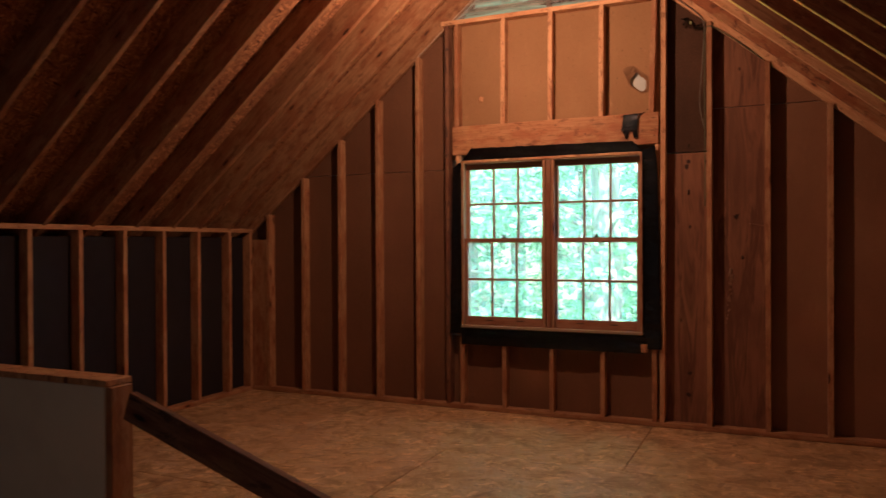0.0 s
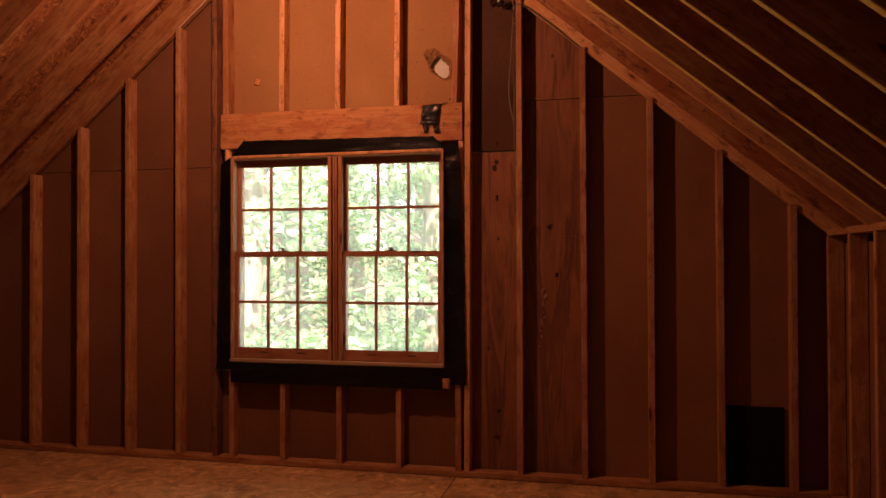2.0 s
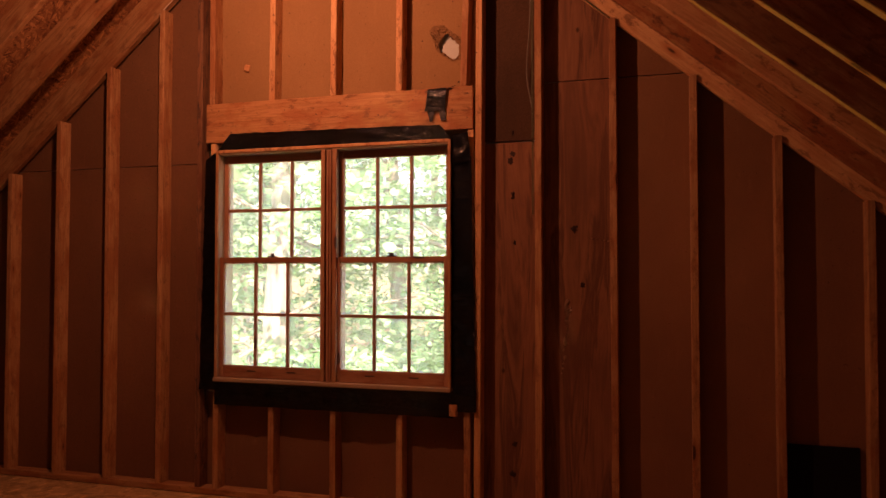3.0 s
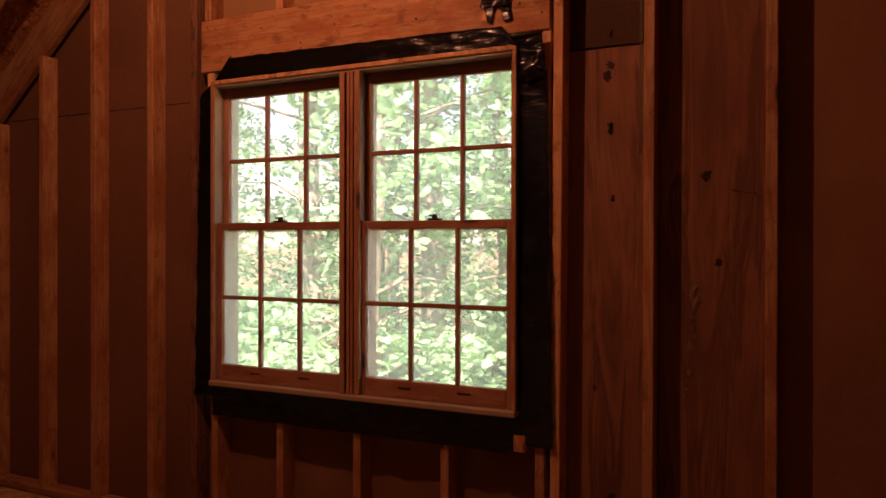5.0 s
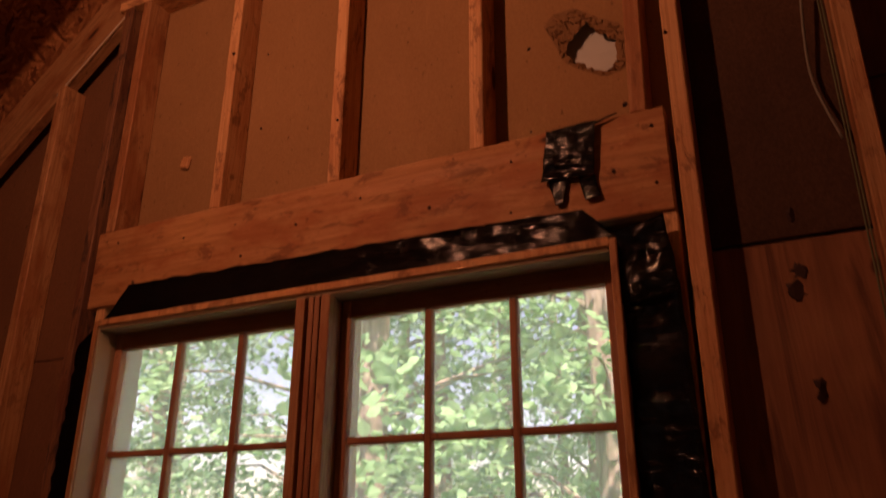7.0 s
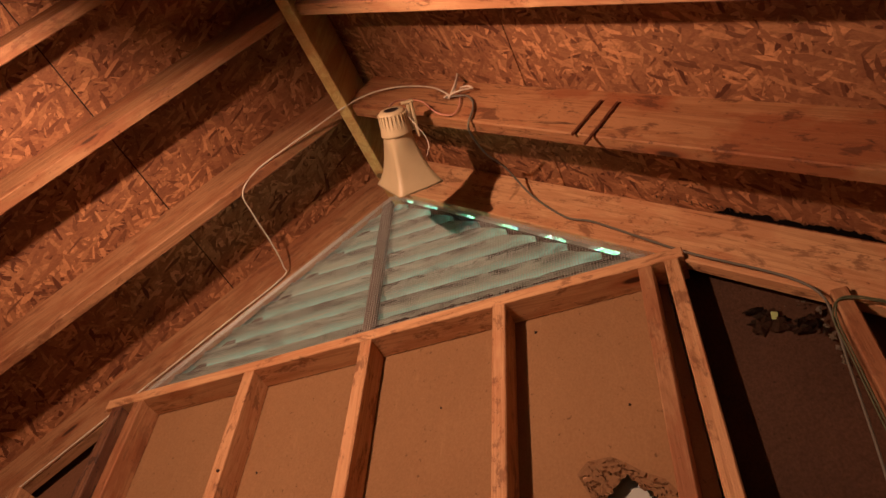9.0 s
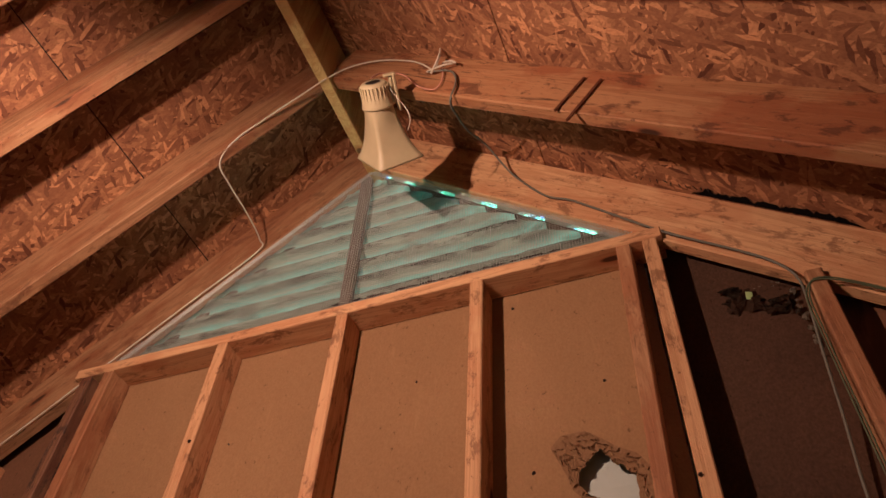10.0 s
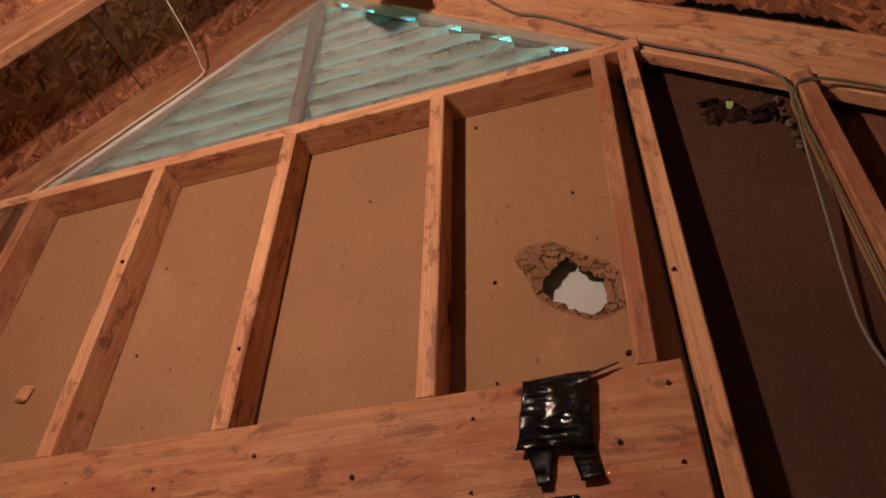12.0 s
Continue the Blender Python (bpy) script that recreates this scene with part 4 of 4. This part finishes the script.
cord("white_cable", [(0.40, -0.372, 3.885), (0.33, -0.375, 3.985), (0.20, -0.377, 4.075), (0.09, -0.385, 4.085), (0.0, -0.39, 4.04), (-0.08, -0.385, 3.995), (-0.20, -0.382, 3.915), (-0.30, -0.375, 3.845), (-0.355, -0.345, 3.790), (-0.362, -0.27, 3.775), (-0.365, -0.15, 3.768), (-0.385, -0.03, 3.772), (-0.41, 0.008, 3.752), (-0.60, 0.006, 3.588), (-0.90, 0.006, 3.338), (-1.25, 0.006, 3.045)],
     0.0027, CORD_WHITE, "thin white cable draped across rafters towards the eaves")
cord("red_wire", [(0.235, -0.452, 3.80), (0.25, -0.43, 3.86), (0.30, -0.385, 3.90), (0.36, -0.378, 3.80), (0.41, -0.375, 3.76), (0.43, -0.374, 3.80), (0.432, -0.374, 3.88)], 0.0022, CORD_PINK, "thin pinkish lead twisted into the speaker splice")
cord("speaker_lead", [(0.27, -0.44, 3.79), (0.30, -0.40, 3.74), (0.325, -0.37, 3.70), (0.33, -0.35, 3.67), (0.315, -0.33, 3.655)], 0.0015, CORD_WHITE, "thin loose lead dangling beside the loudspeaker")
cord("grey_cable", [(0.385, -0.380, 3.872), (0.42, -0.378, 3.862), (0.455, -0.375, 3.845), (0.474, -0.373, 3.80), (0.475, -0.375, 3.74), (0.462, -0.37, 3.69), (0.452, -0.33, 3.70), (0.45, -0.20, 3.78), (0.47, -0.08, 3.86), (0.53, 0.002, 3.78), (0.626, 0.008, 3.631), (0.70, 0.008, 3.575), (0.768, 0.008, 3.507), (0.93, 0.006, 3.337), (1.073, 0.006, 3.216), (1.150, 0.004, 3.140), (1.184, -0.001, 3.07), (1.186, 0.01, 3.0), (1.176, 0.03, 2.88), (1.165, 0.05, 2.73), (1.150, 0.06, 2.57), (1.150, 0.07, 2.45), (1.18, 0.05, 2.30)],
     0.0035, CORD_GREY, "grey cable following the gable rafter and down a stud")
for k in range(2):
    o = 0.006 * k
    cord("house_wire", [(1.62 + o, 0.008, 2.735 - o), (1.40, 0.0, 2.93 - o), (1.24, -0.006, 3.045 - o), (1.195 - o, 0.004, 3.02), (1.192 - o, 0.015, 2.90), (1.190 - o, 0.012, 2.6), (1.191 - o, 0.02, 2.2), (1.190 - o, 0.015, 1.7)], 0.0020, CORD_GREEN, "greenish old house wire stapled beside a stud")
for a, b in (((0.395, -0.378, 3.86), (0.43, -0.40, 3.95)), ((0.41, -0.378, 3.90), (0.425, -0.392, 3.985)), ((0.38, -0.378, 3.88), (0.47, -0.382, 3.87)), ((0.43, -0.376, 3.91), (0.48, -0.39, 3.85))):
    a, b = Vector(a), Vector(b)
    cord("wire_splice", [a, (a + b) / 2 + Vector((0.01, -0.01, -0.012)), b], 0.0035, CORD_WHITE, "stripped wire ends twisted together on the rafter", "wire")

# nails pushed through above the gable rafter
for i in range(11):
    x = 0.90 + 0.017 * i
    z = APEX - PITCH * x - 0.004
    bm = tube_bm([(x, -0.012, z + 0.004), (x + random.uniform(-0.008, 0.008), -0.02, z - 0.018 - random.uniform(0, 0.008))], 0.0012, 5)
    part("roof_nail", bm, IRON, gable)

bm = bmesh.new()
edge = []
for i in range(61):
    x = 1.03 + 0.34 * i / 60
    depth = 0.018 + 0.014 * noise.noise(Vector((i * 0.23, 0, 4))) + 0.014 * noise.noise(Vector((i * 1.7, 0, 9)))
    depth *= min(1.0, i / 5, (60 - i) / 8) + 0.05
    z = APEX - PITCH * x - 0.004
    edge.append((bm.verts.new((x, 0.012, z)), bm.verts.new((x, 0.012 - max(depth, 0.002), z - 0.001))))
for a, b in zip(edge, edge[1:]):
    bm.faces.new((a[0], b[0], b[1], a[1]))
bmesh.ops.solidify(bm, geom=bm.faces[:], thickness=0.002)
part("mould_patch", bm, BLACKBOARD, gable, "black mould along the roof boards")

# ---- low black board and the lamp ----
panel = empty("black_board", pose(2.645, 0.078, 0.0), label="black board standing between two studs by the floor", category="board")
part("board", box_bm(-0.182, 0.155, -0.006, 0.006, 0.040, 0.515, 0.002), BLACKBOARD, panel)

lamp = empty("ceiling_lamp", pose(*LAMP), label="bare bulb socket hanging from the ridge by a cord", category="lamp")
bm = bmesh.new()
bmesh.ops.create_cone(bm, cap_ends=True, segments=20, radius1=0.024, radius2=0.016, depth=0.06, matrix=pose(0, 0, 0.10))
part("socket", bm, HORN, lamp)
bm = bmesh.new()
bmesh.ops.create_cone(bm, cap_ends=True, segments=32, radius1=0.062, radius2=0.03, depth=0.016, matrix=pose(0, 0, 0.062))
part("lampholder_base", bm, WHITE, lamp)
part("cord", tube_bm([(0, 0, 0.13), (0.03, 0.0, 0.5), (0.085, 0.0, 0.885)], 0.004), CORD_WHITE, lamp)

# ---- outdoors ----
ground = link_mesh("ground", box_bm(-500, 500, 0.5, 900, -3.8, -3.4), EARTH)
tagged(ground, "leaf-littered woodland ground", "ground", kind="structure")


def leaves_mesh(name, centres, spread, flat, per, size, seed, material):
    """Sprays of small folded leaves round the given centres."""
    rng = np.random.default_rng(seed)
    n = len(centres) * per
    c = np.repeat(np.array(centres), per, axis=0)
    off = rng.normal(size=(n, 3)) * np.array([spread, spread, spread * flat])
    p = c + off
    p[:, 2] -= 0.25 * (off[:, 0] ** 2 + off[:, 1] ** 2) / spread
    sz = size * rng.uniform(0.6, 1.25, n)[:, None]
    nrm = rng.normal(size=(n, 3)) * 0.55 + np.array([0, 0, 1.0])
    nrm /= np.linalg.norm(nrm, axis=1)[:, None]
    t = np.cross(nrm, rng.normal(size=(n, 3)))
    t /= np.linalg.norm(t, axis=1)[:, None]
    b = np.cross(nrm, t)
    v = np.empty((n, 6, 3))
    v[:, 0] = p - t * sz
    v[:, 1] = p - t * sz * 0.25 + b * sz * 0.75 - nrm * sz * 0.12
    v[:, 2] = p + t * sz * 0.45 + b * sz * 0.55 - nrm * sz * 0.10
    v[:, 3] = p + t * sz
    v[:, 4] = p + t * sz * 0.45 - b * sz * 0.55 - nrm * sz * 0.10
    v[:, 5] = p - t * sz * 0.25 - b * sz * 0.75 - nrm * sz * 0.12
    idx = np.arange(n)[:, None] * 6
    f = np.concatenate([idx + np.array([[0, 1, 2, 3]]), idx + np.array([[0, 3, 4, 5]])])
    me = bpy.data.meshes.new(name)
    me.from_pydata(v.reshape(-1, 3).tolist(), [], f.tolist())
    me.materials.append(material)
    return me


def limb_bm(bm, pts, r0, r1, sides=9):
    rings = []
    for i, p in enumerate(pts):
        f = i / (len(pts) - 1)
        r = r0 + (r1 - r0) * f
        d = (pts[min(i + 1, len(pts) - 1)] - pts[max(i - 1, 0)]).normalized()
        u = d.cross(Vector((0.3, 1, 0.1))).normalized()
        w = d.cross(u)
        rings.append([bm.verts.new(p + r * (1 + 0.10 * noise.noise(Vector((s * 1.7, p.z * 2, r * 30)))) * (u * math.cos(6.2832 * s / sides) + w * math.sin(6.2832 * s / sides))) for s in range(sides)])
    for a, b in zip(rings, rings[1:]):
        for s in range(sides):
            bm.faces.new((a[s], a[(s + 1) % sides], b[(s + 1) % sides], b[s]))
    return bm


def tree(x, y, height, radius, low, seed, sprays, per, size, material, label):
    rnd = random.Random(seed)
    ob = empty("tree", pose(x, y, -3.4), label=label, category="tree", group="woodland trees")
    bm = bmesh.new()
    lean = Vector((rnd.uniform(-0.04, 0.04), rnd.uniform(-0.04, 0.04), 1))
    pts = [lean * height * k / 12 + Vector((rnd.uniform(-0.05, 0.05), rnd.uniform(-0.05, 0.05), 0)) for k in range(13)]
    limb_bm(bm, pts, radius, radius * 0.3, 12)
    part("trunk", bm, BARK, ob)
    centres = []
    for k in range(sprays):
        h = rnd.uniform(low, height)
        a = rnd.uniform(0, 6.283)
        reach = rnd.uniform(0.8, 4.2) * (1.1 - 0.5 * (h - low) / (height - low))
        tip = Vector((math.cos(a) * reach, math.sin(a) * reach, h + reach * rnd.uniform(-0.05, 0.35)))
        if k % 3 == 0:
            base = lean * (h - 0.3)
            mid = base.lerp(tip, 0.5) + Vector((0, 0, 0.25))
            bm = bmesh.new()
            limb_bm(bm, [base, mid, tip], radius * 0.16, 0.012, 6)
            part("limb", bm, BARK, ob)
        centres.append(tuple(tip))
    me = leaves_mesh("crown", centres, 0.42, 0.30, per, size, seed, material)
    crown = new("crown", me)
    crown.parent = ob
    return ob


t1 = tree(-4.6, 7.5, 23, 0.26, 2.2, 5, 130, 85, 0.086, LEAF, "tall green maple with a grey trunk, sunlit leaves")
t2 = tree(-1.5, 9.5, 25, 0.34, 2.6, 8, 130, 85, 0.086, LEAF, "tall green maple with a thick mottled trunk")
t3 = tree(-8.4, 11.5, 22, 0.30, 2.0, 21, 130, 85, 0.09, LEAF_DARK, "shaded woodland tree with a dense green crown")
far = [(2.6, 6.8, 250), (-6.2, 13.5, 40), (-12.5, 9.0, 200), (-3.6, 16.5, 90), (-10.5, 18.0, 150), (0.5, 15.0, 300), (-16.5, 15.0, 20), (-7.5, 22.0, 75), (-14.0, 25.0, 260), (-2.0, 25.0, 10), (-21.0, 20.0, 120), (-19.0, 30.0, 320), (-9.0, 31.0, 50), (-28.0, 28.0, 100), (-4.0, 36.0, 210), (-16.0, 40.0, 5), (-27.0, 42.0, 170), (4.5, 22.0, 140), (3.0, 33.0, 65)]
for i, (x, y, a) in enumerate(far):
    copy_thing((t1, t2, t3)[i % 3], pose(x, y, -3.4 + random.uniform(-0.5, 0.3), 0, 0, a))


def shrub(x, y, z, seed, material):
    rnd = random.Random(seed)
    ob = empty("shrub", pose(x, y, -3.4), label="low leafy maple saplings catching the sun", category="shrub", group="understorey")
    centres = []
    for k in range(26):
        a, r = rnd.uniform(0, 6.283), rnd.uniform(0.2, 1.9)
        tip = Vector((math.cos(a) * r, math.sin(a) * r, rnd.uniform(0.8, z)))
        if k % 4 == 0:
            bm = bmesh.new()
            limb_bm(bm, [Vector((tip.x * 0.2, tip.y * 0.2, 0)), Vector((tip.x * 0.6, tip.y * 0.6, tip.z * 0.6)), tip], 0.03, 0.008, 6)
            part("stem", bm, BARK, ob)
        centres.append(tuple(tip))
    crown = new("crown", leaves_mesh("crown", centres, 0.34, 0.22, 80, 0.085, seed, material))
    crown.parent = ob
    return ob


s1 = shrub(-3.0, 6.2, 3.6, 31, LEAF)
for x, y, a in ((-5.8, 8.0, 90), (-8.2, 6.5, 200), (-2.0, 10.5, 40), (-10.5, 11.5, 130), (-5.0, 13.0, 290), (-13.0, 13.5, 10)):
    copy_thing(s1, pose(x, y, -3.4, 0, 0, a))
